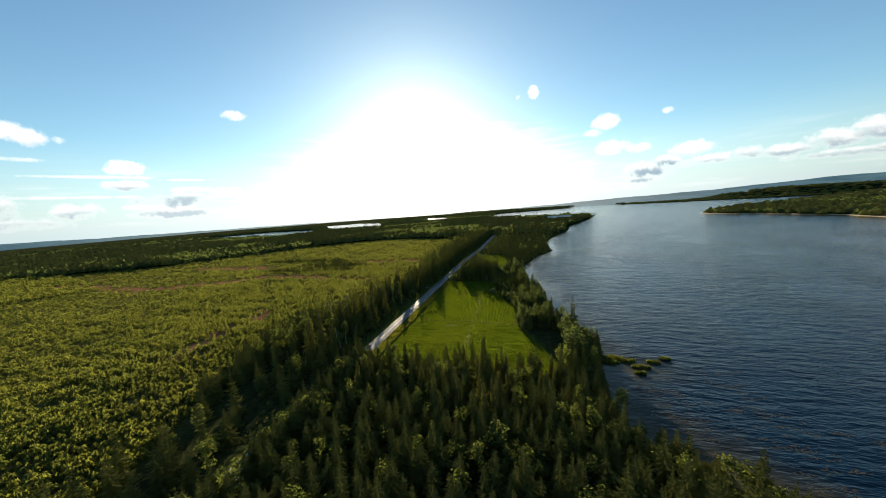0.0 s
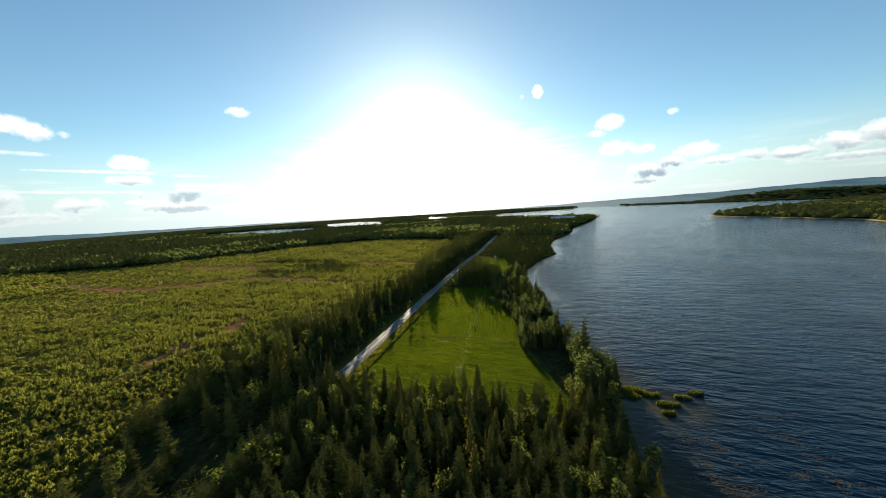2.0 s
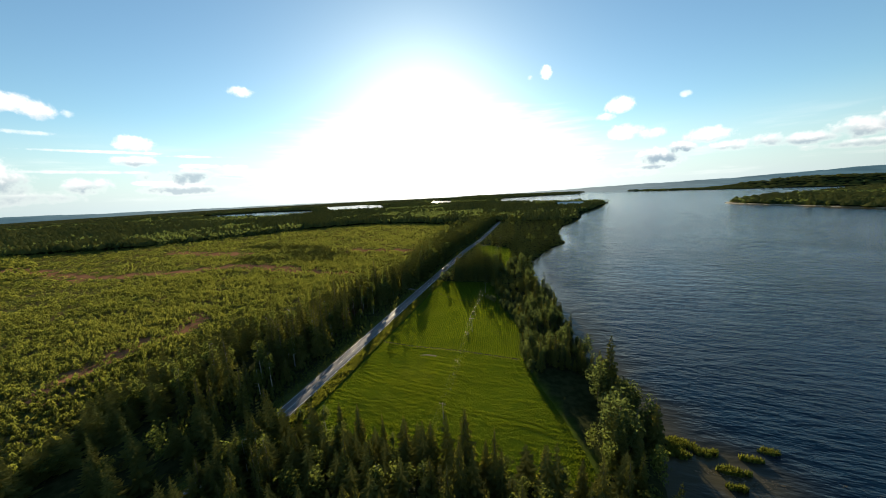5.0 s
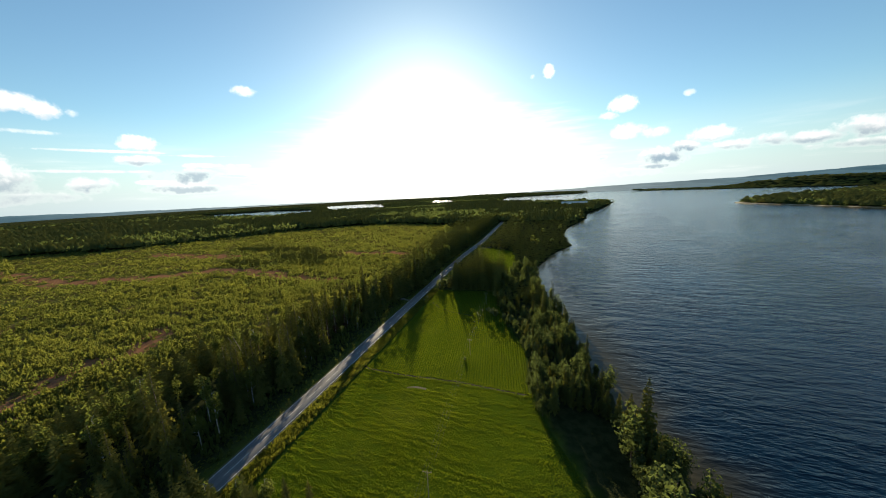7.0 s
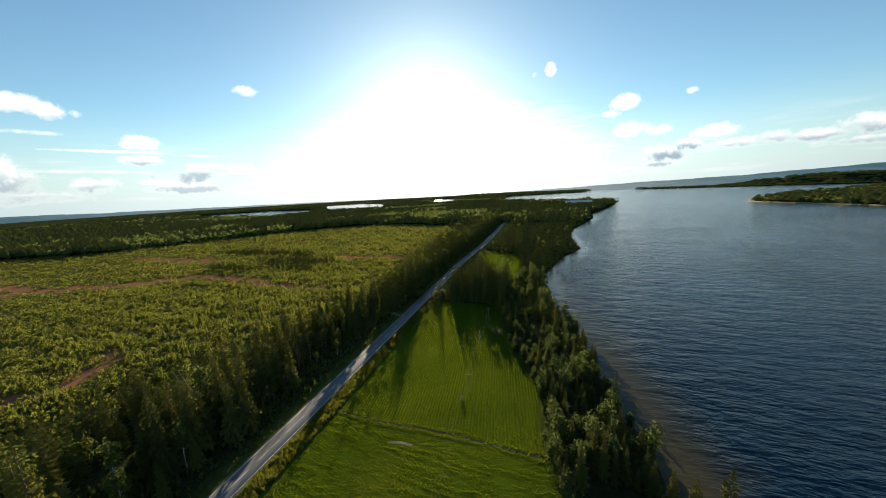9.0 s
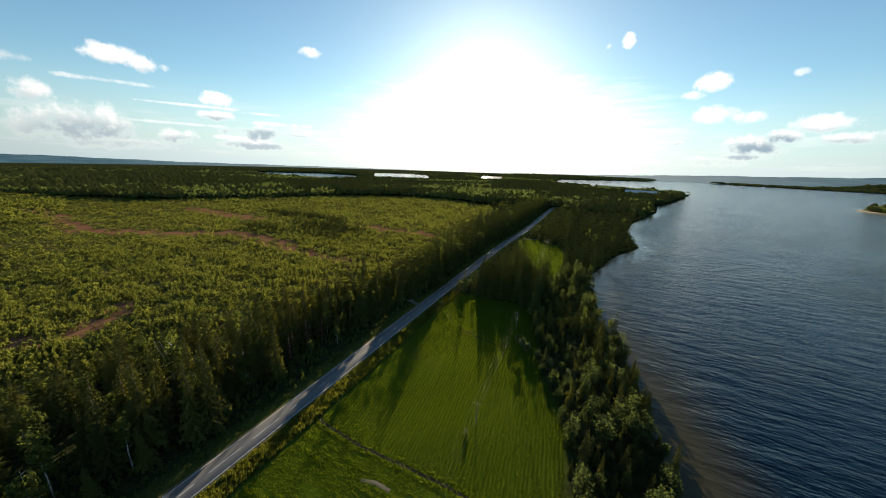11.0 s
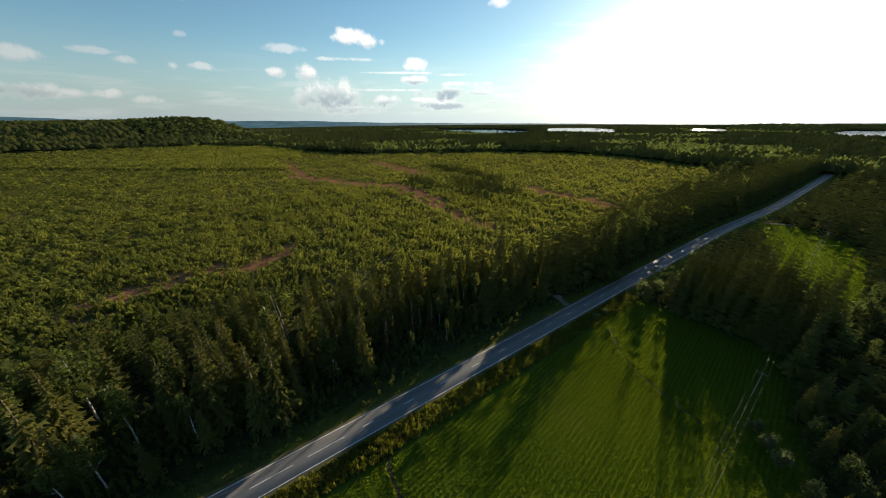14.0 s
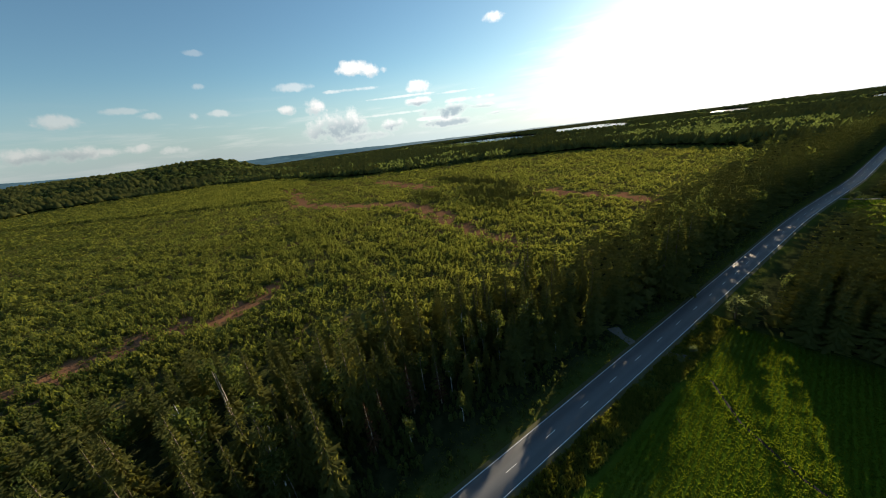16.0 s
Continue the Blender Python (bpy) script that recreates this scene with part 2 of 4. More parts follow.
def asphalt():
    m, k = material("asphalt")
    p = k.add("ShaderNodeTexCoord").outputs["Object"]
    x = k.add("ShaderNodeSeparateXYZ", {0: p}).outputs[0]
    grain, patch = k.noise(p, 9.0, 6.0), k.noise(p, 0.12, 4.0)
    track = k.ramp(k.math("ABSOLUTE", k.math("SUBTRACT", k.math("ABSOLUTE", x), 1.6)), 0.2, 0.9)
    f = k.math("MULTIPLY_ADD", grain, 0.35, k.math("MULTIPLY_ADD", patch, 0.45, k.math("MULTIPLY", track, 0.2)))
    finish(k, surface(k, k.mix(f, (0.085, 0.087, 0.092), (0.165, 0.165, 0.167)), 0.74, grain, 0.25, 0.01, spec=0.26))
    return m


MAT["asphalt"] = asphalt()


def ground_material():
    """Forest floor, cleared heath and farmed grass in one sheet, by the attributes laid on it."""
    m, k = material("ground")
    p = k.add("ShaderNodeTexCoord").outputs["Object"]
    at = lambda name: k.add("ShaderNodeAttribute", attribute_name=name).outputs["Fac"]  # noqa: E731
    big, mid, fine = k.noise(p, 0.035, 4.0), k.noise(p, 0.35, 5.0), k.noise(p, 2.4, 5.0)
    floor = k.mix(k.ramp(mid, 0.35, 0.65), (0.020, 0.026, 0.010), (0.040, 0.044, 0.018))
    heath = k.mix(k.ramp(mid, 0.40, 0.62), (0.110, 0.074, 0.034), (0.095, 0.100, 0.028))
    heath = k.mix(k.ramp(big, 0.42, 0.60), heath, (0.085, 0.100, 0.024))
    heath = k.mix(k.ramp(k.math("MULTIPLY_ADD", k.math("MULTIPLY_ADD", fine, 0.6, mid), 0.8, at("bare")), 0.85, 1.3), heath, (0.210, 0.106, 0.056))
    xy = k.add("ShaderNodeSeparateXYZ", {0: p})
    rows = k.math("MULTIPLY_ADD", k.math("COSINE", k.math("MULTIPLY", k.math("MULTIPLY_ADD", xy.outputs[1], 0.13, xy.outputs[0]), 5.464)), 0.5, 0.5)
    line = k.add("ShaderNodeMix", {0: k.ramp(xy.outputs[1], 111.0, 115.0), 2: 0.5, 3: rows}).outputs[0]
    g = k.math("MULTIPLY_ADD", line, 0.15, k.math("MULTIPLY", fine, 0.85))
    grass = k.mix(g, (0.040, 0.078, 0.006), (0.092, 0.135, 0.010))
    grass = k.mix(k.ramp(big, 0.5, 0.7, 0.0, 0.35), grass, (0.125, 0.135, 0.026))
    color = k.mix(at("clearing"), floor, heath)
    color = k.mix(at("field"), color, grass)
    color = k.mix(at("shallow"), color, (0.060, 0.045, 0.024))
    h = k.math("MULTIPLY_ADD", line, k.math("MULTIPLY", at("field"), 0.25), k.math("ADD", fine, mid))
    finish(k, surface(k, color, 0.95, h, 0.7, 0.35, spec=0.0))
    return m


MAT["ground"] = ground_material()


def glowing_hill_material():
    m, k = material("far_hills")
    p = k.add("ShaderNodeTexCoord").outputs["Object"]
    band = k.add("ShaderNodeMapping", {"Vector": p, "Scale": (0.004, 0.004, 0.035)}).outputs[0]
    # aerial haze put into the colour: woods tinted blue, paler by the haze attribute
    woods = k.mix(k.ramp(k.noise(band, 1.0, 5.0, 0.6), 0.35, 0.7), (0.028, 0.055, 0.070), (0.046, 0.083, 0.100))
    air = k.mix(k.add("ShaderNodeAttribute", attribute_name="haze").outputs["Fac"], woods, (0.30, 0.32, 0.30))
    # the ridges glow by themselves and take no sunlight
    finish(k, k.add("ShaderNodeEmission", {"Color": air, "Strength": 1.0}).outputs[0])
    return m


MAT["far_hills"] = glowing_hill_material()


def water_material():
    m, k = material("lake_water")
    p = k.add("ShaderNodeTexCoord").outputs["Object"]
    turn = k.add("ShaderNodeMapping", {"Vector": p, "Rotation": (0, 0, radians(22)), "Scale": (0.35, 1.0, 1.0)}).outputs[0]
    swell, chop, gust = k.noise(turn, 0.20, 3.0, 0.5), k.noise(turn, 0.8, 4.0, 0.6), k.noise(p, 0.012, 4.0)
    h = k.math("MULTIPLY_ADD", swell, 2.4, k.math("MULTIPLY", chop, 0.7))
    h = k.math("MULTIPLY", h, k.ramp(gust, 0.3, 0.7, 0.6, 1.2))
    calm = k.add("ShaderNodeAttribute", attribute_name="shallow").outputs["Fac"]
    h = k.math("MULTIPLY", h, k.ramp(calm, 0.1, 0.8, 1.0, 0.25))
    b = k.add("ShaderNodeBsdfPrincipled", {"Base Color": k.mix(k.add("ShaderNodeAttribute", attribute_name="shallow").outputs["Fac"], k.mix(gust, (0.0006, 0.009, 0.022), (0.0009, 0.012, 0.028)), (0.055, 0.046, 0.018)), "Roughness": 0.09, "IOR": 1.33, "Specular IOR Level": 0.27})
    k.set(b.inputs["Normal"], k.add("ShaderNodeBump", {"Height": h, "Strength": 0.9, "Distance": 0.6}).outputs[0])
    finish(k, b.outputs[0])
    return m


MAT["water"] = water_material()

# ---- plan ----
LAKE_Z = -2.0
# the wooded shore of the main lake, from the south, round the headland and along the bay behind it
SHORE_WEST = [(260, -700), (215, -150), (166, -15), (134, 12), (127, 42), (132, 72), (122, 98), (116, 130), (111, 170), (104, 215), (93, 246), (91, 288), (86, 308), (90, 335), (108, 400),
              (134, 456), (130, 475), (128, 560), (142, 640), (196, 815), (214, 945), (275, 1100), (330, 1290), (384, 1468), (330, 1520), (180, 1540), (0, 1580), (-130, 1680), (-170, 2500), (200, 2900), (500, 3150), (300, 3700), (700, 4700)]
SHORE_EAST = [(2600, 5200), (2900, 4000), (2200, 2600), (1500, 2000), (1000, 1560), (760, 1330), (676, 1240), (690, 1180), (758, 1040), (822, 890), (812, 770), (1000, 500), (1400, 100), (1700, -700)]
LAKE = SHORE_WEST + SHORE_EAST
ISLES = [[(900, 3500), (1250, 3230), (1600, 3000), (2200, 2800), (3300, 2500), (3700, 3000), (2600, 3700), (1500, 3600), (1100, 3750)]]


def polar(*rows):
    """Corners from azimuths and distances, as seen from the middle of the walk."""
    return [(60 + math.sin(radians(a)) * d, 40 + math.cos(radians(a)) * d) for a, d in rows]


PONDS = [polar((-51, 1600), (-46, 1420), (-39.5, 1430), (-39.5, 1900), (-46, 2120), (-55, 2150), (-54, 1750)),
         polar((-37.2, 1560), (-27.2, 1480), (-27.4, 2150), (-31, 2450), (-36.8, 2400)),
         polar((-18.6, 1700), (-14.8, 1700), (-14.6, 2500), (-18.2, 2550))]
FIELD = [(10, 46), (114, 46), (104, 73), (87, 112), (84, 146), (71, 178), (64, 205), (56, 238), (9, 234)]
GLADE = [(63, 236), (66, 208), (88, 181), (100, 186), (99, 222), (88, 238), (76, 246)]          # shaded grass between the meadow and the shore
FIELD_NORTH = [(8, 424), (12, 392), (34, 330), (45, 282), (64, 284), (67, 324), (64, 368), (58, 400), (30, 418)]
FIELD_HEAD = [(110, 1190), (240, 1200), (300, 1350), (310, 1400), (60, 1420)]
CLEARING = [(-22, -120), (-40, -30), (-56, 0), (-68, 30), (-76, 55), (-78, 90), (-68, 130), (-54, 170), (-47, 205), (-50, 285), (-66, 380), (-78, 600), (-112, 690),
            (-250, 738), (-375, 700), (-461, 620), (-560, 470), (-640, 350), (-780, 285), (-960, 225), (-1060, 100), (-1090, -260), (-900, -500)]
DENSE = [(-480, 190), (-620, 0), (-815, -220), (-1000, -520), (-1300, -400), (-1060, 100), (-960, 225), (-780, 280)]
BARE = [[(-640, 205), (-404, 190), (-328, 222), (-276, 262), (-214, 266), (-160, 250), (-95, 246)], [(-170, 372), (-80, 376)], [(-112, 38), (-132, 58), (-137, 78), (-131, 98), (-139, 122)], [(-330, 330), (-480, 330)]]
THICKETS = [(-205, 337, 58, 22), (-268, 298, 40, 12), (-300, 384, 76, 16), (-180, 302, 26, 10), (-130, 330, 22, 9)]


def inside(poly, x, y):
    """Which of the points lie in a polygon."""
    res = np.zeros(np.shape(x), bool)
    for (x0, y0), (x1, y1) in zip(poly, poly[1:] + poly[:1]):
        if y0 != y1:
            res ^= ((y0 > y) != (y1 > y)) & (x < (x1 - x0) * (y - y0) / (y1 - y0) + x0)
    return res


def edge_far(poly, x, y, closed=True):
    """How far the points lie from a polygon's edge or a line."""
    best = np.full(np.shape(x), 1e9)
    for (x0, y0), (x1, y1) in zip(poly, poly[1:] + (poly[:1] if closed else [])):
        dx, dy = x1 - x0, y1 - y0
        s = np.clip(((x - x0) * dx + (y - y0) * dy) / (dx * dx + dy * dy), 0, 1)
        best = np.minimum(best, np.hypot(x - x0 - s * dx, y - y0 - s * dy))
    return best


def signed(poly, x, y):
    return np.where(inside(poly, x, y), 1, -1) * edge_far(poly, x, y)


def wobble(x, y, size, seed=0):
    """Smooth unevenness between about -1 and 1."""
    a = np.sin(x / size * 1.7 + seed) + np.sin(y / size * 2.1 + 1.3 * seed + 1) + np.sin((x + y) / size * 1.1 + 2 * seed) + np.sin((x - 1.4 * y) / size * 2.7 + seed * 3)
    return a / 3


def water_in(x, y):
    """Metres into the water (negative on land), with an uneven shore."""
    s = signed(LAKE, x, y)
    for isle in ISLES:
        s = np.minimum(s, -signed(isle, x, y))
    for pond in PONDS:
        s = np.maximum(s, signed(pond, x, y))
    return s + 1.6 * wobble(x, y, 9.0) + 0.8 * wobble(x, y, 3.1, 2)


RIDGE_AZ = [-125, -112, -105, -100, -95, -85, -77, -64, -50, -33, -20, -5, 5, 13, 21, 26, 32, 37, 45, 60]
RIDGE_EL = [0.6, 0.6, 0.2, -0.2, -0.4, -0.5, -0.6, -1.05, -1.25, -1.4, -1.5, -1.25, -0.95, -0.6, -0.38, -0.2, 0.15, 0.45, 0.55, 0.5]


def sag(x, y):
    """The land and the lake fall away with distance."""
    d = np.maximum(np.hypot(x - 60, y) - 1200, 0)
    return -40 * (d / 3500) ** 2


def land(x, y):
    """Height of the ground."""
    x, y = np.asarray(x, float), np.asarray(y, float)
    s = water_in(x, y)
    z = np.clip(-s * 0.10, -4.0, 2.0) + LAKE_Z + 0.0
    z = z + 0.25 * wobble(x, y, 24.0, 1) * np.clip(-s / 20, 0, 1)
    near_road = np.exp(-((x - road_x(y)) / 14.0) ** 2)
    z = np.where(s < 0, z * (1 - near_road), z)
    z = z + sag(x, y)
    d, az = np.hypot(x - 60, y), np.degrees(np.arctan2(x - 60, y))
    rise, turn = np.clip((d - 1700) / 2000, 0, 1), np.clip((az - 20) / 14, 0, 1) * np.clip((-s - 20) / 300, 0, 1)
    z = z + 70 * rise**2 * (3 - 2 * rise) * turn**2 * (3 - 2 * turn)
    z = z + 60 * np.exp(-(((x + 1480) / 260) ** 2 + ((y - 90) / np.where(y > 90, 130, 380)) ** 2)) + 58 * np.exp(-(((x + 1750) / 420) ** 2 + ((y + 480) / 420) ** 2))
    return z


def road_x(y):
    y = np.asarray(y, float)
    t = np.clip((y - 340) / 160, 0, 1)
    return 6.0 * (3 * t**2 - 2 * t**3) + np.maximum(y - 800, 0) * 0.12


# ---- meshes ----
def mesh_from(name, verts, faces, mats, shade=None, attrs=None):
    """A mesh from arrays of places and of equal-sized faces."""
    me = bpy.data.meshes.new(name)
    verts, faces = np.asarray(verts, np.float32), np.asarray(faces, np.int32)
    n, k = faces.shape
    me.vertices.add(len(verts))
    me.vertices.foreach_set("co", verts.ravel())
    me.loops.add(n * k)
    me.loops.foreach_set("vertex_index", faces.ravel())
    me.polygons.add(n)
    me.polygons.foreach_set("loop_start", np.arange(0, n * k, k, dtype=np.int32))
    for m in mats if isinstance(mats, (list, tuple)) else [mats]:
        me.materials.append(m)
    if shade:
        me.polygons.foreach_set("use_smooth", np.ones(n, bool))
    for key, values in (attrs or {}).items():
        a = me.attributes.new(key, "FLOAT", "POINT")
        a.data.foreach_set("value", np.asarray(values, np.float32))
    me.update(calc_edges=True)
    me.validate()
    return me


def from_bm(name, bm, mat, smooth=False):
    me = bpy.data.meshes.new(name)
    for f in bm.faces:
        f.smooth = smooth
    bm.to_mesh(me)
    bm.free()
    me.materials.append(mat)
    return me


def part(name, me, parent, label="", m=None):
    ob = new(name, me)
    ob.parent = parent
    if m is not None:
        ob.matrix_local = m
    return tagged(ob, label) if label else ob


def spaced(lo, hi, n, mid, tight):
    """n places from lo to hi, close together round mid."""
    a, b = np.arcsinh((lo - mid) / tight), np.arcsinh((hi - mid) / tight)
    return mid + tight * np.sinh(np.linspace(a, b, n))


def sheet(xs, ys, height):
    X, Y = np.meshgrid(xs, ys)
    n, m = len(xs), len(ys)
    idx = np.arange(n * m).reshape(m, n)
    faces = np.stack([idx[:-1, :-1], idx[:-1, 1:], idx[1:, 1:], idx[1:, :-1]], -1).reshape(-1, 4)
    x, y = X.ravel(), Y.ravel()
    return x, y, np.stack([x, y, height(x, y)], 1), faces


# ---- ground, water, road ----
gx, gy, verts, faces = sheet(spaced(-4700, 4700, 340, 20, 170), spaced(-2500, 4850, 340, 130, 170), land)
soft = lambda s, width: np.clip(0.5 + s / width, 0, 1)  # noqa: E731
in_field = np.maximum(soft(signed(FIELD, gx, gy), 4), np.maximum(soft(signed(FIELD_NORTH, gx, gy), 5), soft(signed(FIELD_HEAD, gx, gy), 30)))
bare = np.zeros(len(gx))
for line in BARE:
    far = np.hypot(gx - 40, gy - 60)
    bare = np.maximum(bare, np.clip(np.where(far < 260, 0.95, 1.0) + 0.75 * wobble(gx, gy, 6.0, 6) - edge_far(line, gx, gy, False) / (12 + far * 0.014), 0, 0.8))
in_clear = soft(signed(CLEARING, gx, gy), 12)
verge = np.exp(-((gx - road_x(gy)) / 8.0) ** 4)
ground = new("ground", mesh_from("ground", verts, faces, MAT["ground"], True, {
    "field": np.maximum(in_field, verge * 0.35), "clearing": np.maximum(in_clear, verge * 0.6), "bare": bare * in_clear, "shallow": np.clip(water_in(gx, gy) / 3 + 0.4, 0, 1)}))
tagged(ground, "forest floor, cleared heath and green farm grass", "ground", kind="structure")

wx, wy, verts, faces = sheet(spaced(-4700, 4700, 180, 150, 90), spaced(-2500, 4850, 180, 60, 90), lambda x, y: LAKE_Z + sag(x, y))
tagged(new("water", mesh_from("water", verts, faces, MAT["water"], True, {"shallow": np.maximum(np.clip(1 - water_in(wx, wy) / 30 - 0.25 * np.clip(wobble(wx, wy, 11.0, 4), 0, 1), 0, 1), np.exp(-((wx - 146) / 17) ** 2 - ((wy - 64) / 11) ** 2))})), "blue rippled lake water under evening sky", "lake", kind="structure")


def far_hills():
    """Wooded ridges all round, far behind the land: a glowing backdrop with its haze painted in."""
    az = np.arange(-140, 75.1, 0.25)
    el = np.interp(az, RIDGE_AZ, RIDGE_EL)
    bumps = 0.35 * (5 * np.sin(az * 0.9) + 3 * np.sin(az * 2.3 + 1) + 2 * np.sin(az * 5.1) + 1.2 * np.sin(az * 11.3 + 2))
    v, haze = [], []
    # painted haze pales the ridges around the sun's azimuth
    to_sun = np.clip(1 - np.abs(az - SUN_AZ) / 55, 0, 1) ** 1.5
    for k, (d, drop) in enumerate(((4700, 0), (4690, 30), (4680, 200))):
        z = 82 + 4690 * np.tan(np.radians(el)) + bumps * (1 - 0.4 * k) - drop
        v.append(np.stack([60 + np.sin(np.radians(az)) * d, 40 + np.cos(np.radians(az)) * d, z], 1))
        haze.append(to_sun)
    n, i = len(az), np.arange(len(az) - 1)
    f = np.concatenate([np.stack([i + k * n, i + k * n + 1, i + (k + 1) * n + 1, i + (k + 1) * n], 1) for k in range(2)])
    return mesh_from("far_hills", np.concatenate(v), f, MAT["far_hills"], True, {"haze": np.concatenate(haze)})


tagged(new("backdrop", far_hills()), "far wooded hills, a glowing backdrop with blue haze painted in", "hills", kind="structure")

ROAD_Z = 0.28


def strip(name, x0, x1, y0, y1, z, mat, step=6.0):
    ys = np.arange(y0, y1 + step / 2, step) if y1 - y0 > step else np.array([y0, y1])
    cx = road_x(ys)
    v = np.concatenate([np.stack([cx + a, ys, z + land(cx, ys) * 0 + np.maximum(sag(cx, ys), -99)], 1) for a in (x0, x1)])
    n = len(ys)
    i = np.arange(n - 1)
    return mesh_from(name, v, np.stack([i, i + n, i + n + 1, i + 1], 1), mat)


def slab(name, x0, x1, y0, y1, top, drop, mat, slope=0.0, step=6.0):
    """A bank that follows the road, with sloping sides."""
    ys = np.arange(y0, y1 + step / 2, step)
    cx = road_x(ys)
    rows = [(x0 - slope, top - drop), (x0, top), (x1, top), (x1 + slope, top - drop)]
    v = np.concatenate([np.stack([cx + a, ys, np.full(len(ys), zz) + sag(cx, ys)], 1) for a, zz in rows])
    n, i = len(ys), np.arange(len(ys) - 1)
    f = np.concatenate([np.stack([i + r * n, i + (r + 1) * n, i + (r + 1) * n + 1, i + r * n + 1], 1) for r in range(3)])
    return mesh_from(name, v, f, mat)


road = tagged(new("road", slab("road", -3.3, 3.3, -320, 1150, ROAD_Z, 0.2, MAT["asphalt"], 0.1)), "grey asphalt country road with white edge lines", "road", kind="structure")
part("shoulder", slab("shoulder", -3.65, 3.65, -320, 1150, ROAD_Z - 0.05, 0.6, MAT["verge_earth"], 1.8), road, "narrow earth and grass shoulder")
for side in (-3.08, 3.08):
    part("edge_line", strip("edge_line", side - 0.07, side + 0.07, -320, 1150, ROAD_Z + 0.006, MAT["line_paint"]), road, "white painted edge line")
dash = strip("dash", -0.06, 0.06, 0, 3.0, ROAD_Z + 0.006, MAT["line_paint"], 3.0)
long_dash = strip("dash", -0.06, 0.06, 0, 8.8, ROAD_Z + 0.006, MAT["line_paint"], 8.8)      # no overtaking before the bend
for k in range(60):
    y = -69.5 + 12.2 * k - (1.2 if k < 15 else 0.0)
    part("dash", long_dash if y < 112 else dash, road, "", Matrix.Translation((float(road_x(y)), y, float(sag(0, y)))))


# ---- trees: patterns ----
rng = np.random.default_rng(7)


def tube(points, radii, sides=6):
    """A tapered stem through the points, as arrays of places and quads."""
    points = np.asarray(points, float)
    v = []
    for i, (p, r) in enumerate(zip(points, radii)):
        d = points[min(i + 1, len(points) - 1)] - points[max(i - 1, 0)]
        d /= np.linalg.norm(d)
        a = np.cross(d, (0.31, 0.95, 0.05))
        a /= np.linalg.norm(a)
        b = np.cross(d, a)
        t = np.arange(sides) * 2 * np.pi / sides
        v.append(p + r * (np.cos(t)[:, None] * a + np.sin(t)[:, None] * b))
    q = []
    for i in range(len(points) - 1):
        for j in range(sides):
            q.append((i * sides + j, i * sides + (j + 1) % sides, (i + 1) * sides + (j + 1) % sides, (i + 1) * sides + j))
    return np.concatenate(v), np.array(q)


def join(pieces):
    vs, fs, at = [], [], 0
    for v, f in pieces:
        vs.append(v)
        fs.append(np.asarray(f) + at)
        at += len(v)
    return np.concatenate(vs), np.concatenate(fs)


def spruce_crown(r, height, radius, whorls, fronds, fine, bottom=0.1, sparse=0.0):
    """Drooping fronds in whorls. fine: with side twigs."""
    vs, fs = [], []
    for k in range(whorls):
        f = (k + 0.5 * r.random()) / whorls
        z = height * (bottom + (0.985 - bottom) * f)
        reach = radius * (1 - f) ** 0.85 * (0.62 + 0.6 * r.random()) + 0.12
        turn = r.random() * 6.28
        n = max(4, int(round(fronds * (1 - 0.4 * f))))
        for j in range(n):
            if r.random() < sparse:
                continue
            a = turn + 6.283 * j / n + 0.4 * (r.random() - 0.5)
            out, side = np.array([np.cos(a), np.sin(a), 0]), np.array([-np.sin(a), np.cos(a), 0])
            L = reach * (0.62 + 0.68 * r.random())
            drop = L * ((0.30 + 0.25 * r.random()) * (1 - f) - 0.30 * f)
            wd = L * (0.15 if fine else 0.21 if whorls > 12 else 0.30) + 0.05
            o, m, e = np.array([0, 0, z]), out * L * 0.55 + [0, 0, z - drop * 0.75], out * L + [0, 0, z - drop * (0.85 + 0.2 * r.random())]
            b = sum(len(x) for x in vs)
            sagged = np.array([0, 0, -0.75 * wd - 0.08])
            vs.append(np.array([o, m + side * wd + sagged, m, m - side * wd + sagged, e]))
            fs += [(b, b + 1, b + 2), (b, b + 2, b + 3), (b + 1, b + 4, b + 2), (b + 3, b + 2, b + 4)]
            if fine:
                for s in (0.45, 0.75):
                    c = o * (1 - s) + e * s + [0, 0, -0.1 * L]
                    for q in (-1, 1):
                        b = sum(len(x) for x in vs)
                        tip = c + side * q * wd * (2.0 - s) + out * L * 0.16 + [0, 0, -0.20 * L - 0.18 * r.random()]
                        vs.append(np.array([c - out * 0.12 * L, tip, c + out * 0.14 * L]))
                        fs.append((b, b + 1, b + 2))
    b = sum(len(x) for x in vs)
    vs.append(np.array([[0.12, 0, height * 0.93], [-0.06, 0.1, height * 0.93], [-0.06, -0.1, height * 0.93], [0, 0, height * 1.01]]))
    fs += [(b, b + 1, b + 3), (b + 1, b + 2, b + 3), (b + 2, b, b + 3)]
    return np.concatenate(vs), np.array(fs)


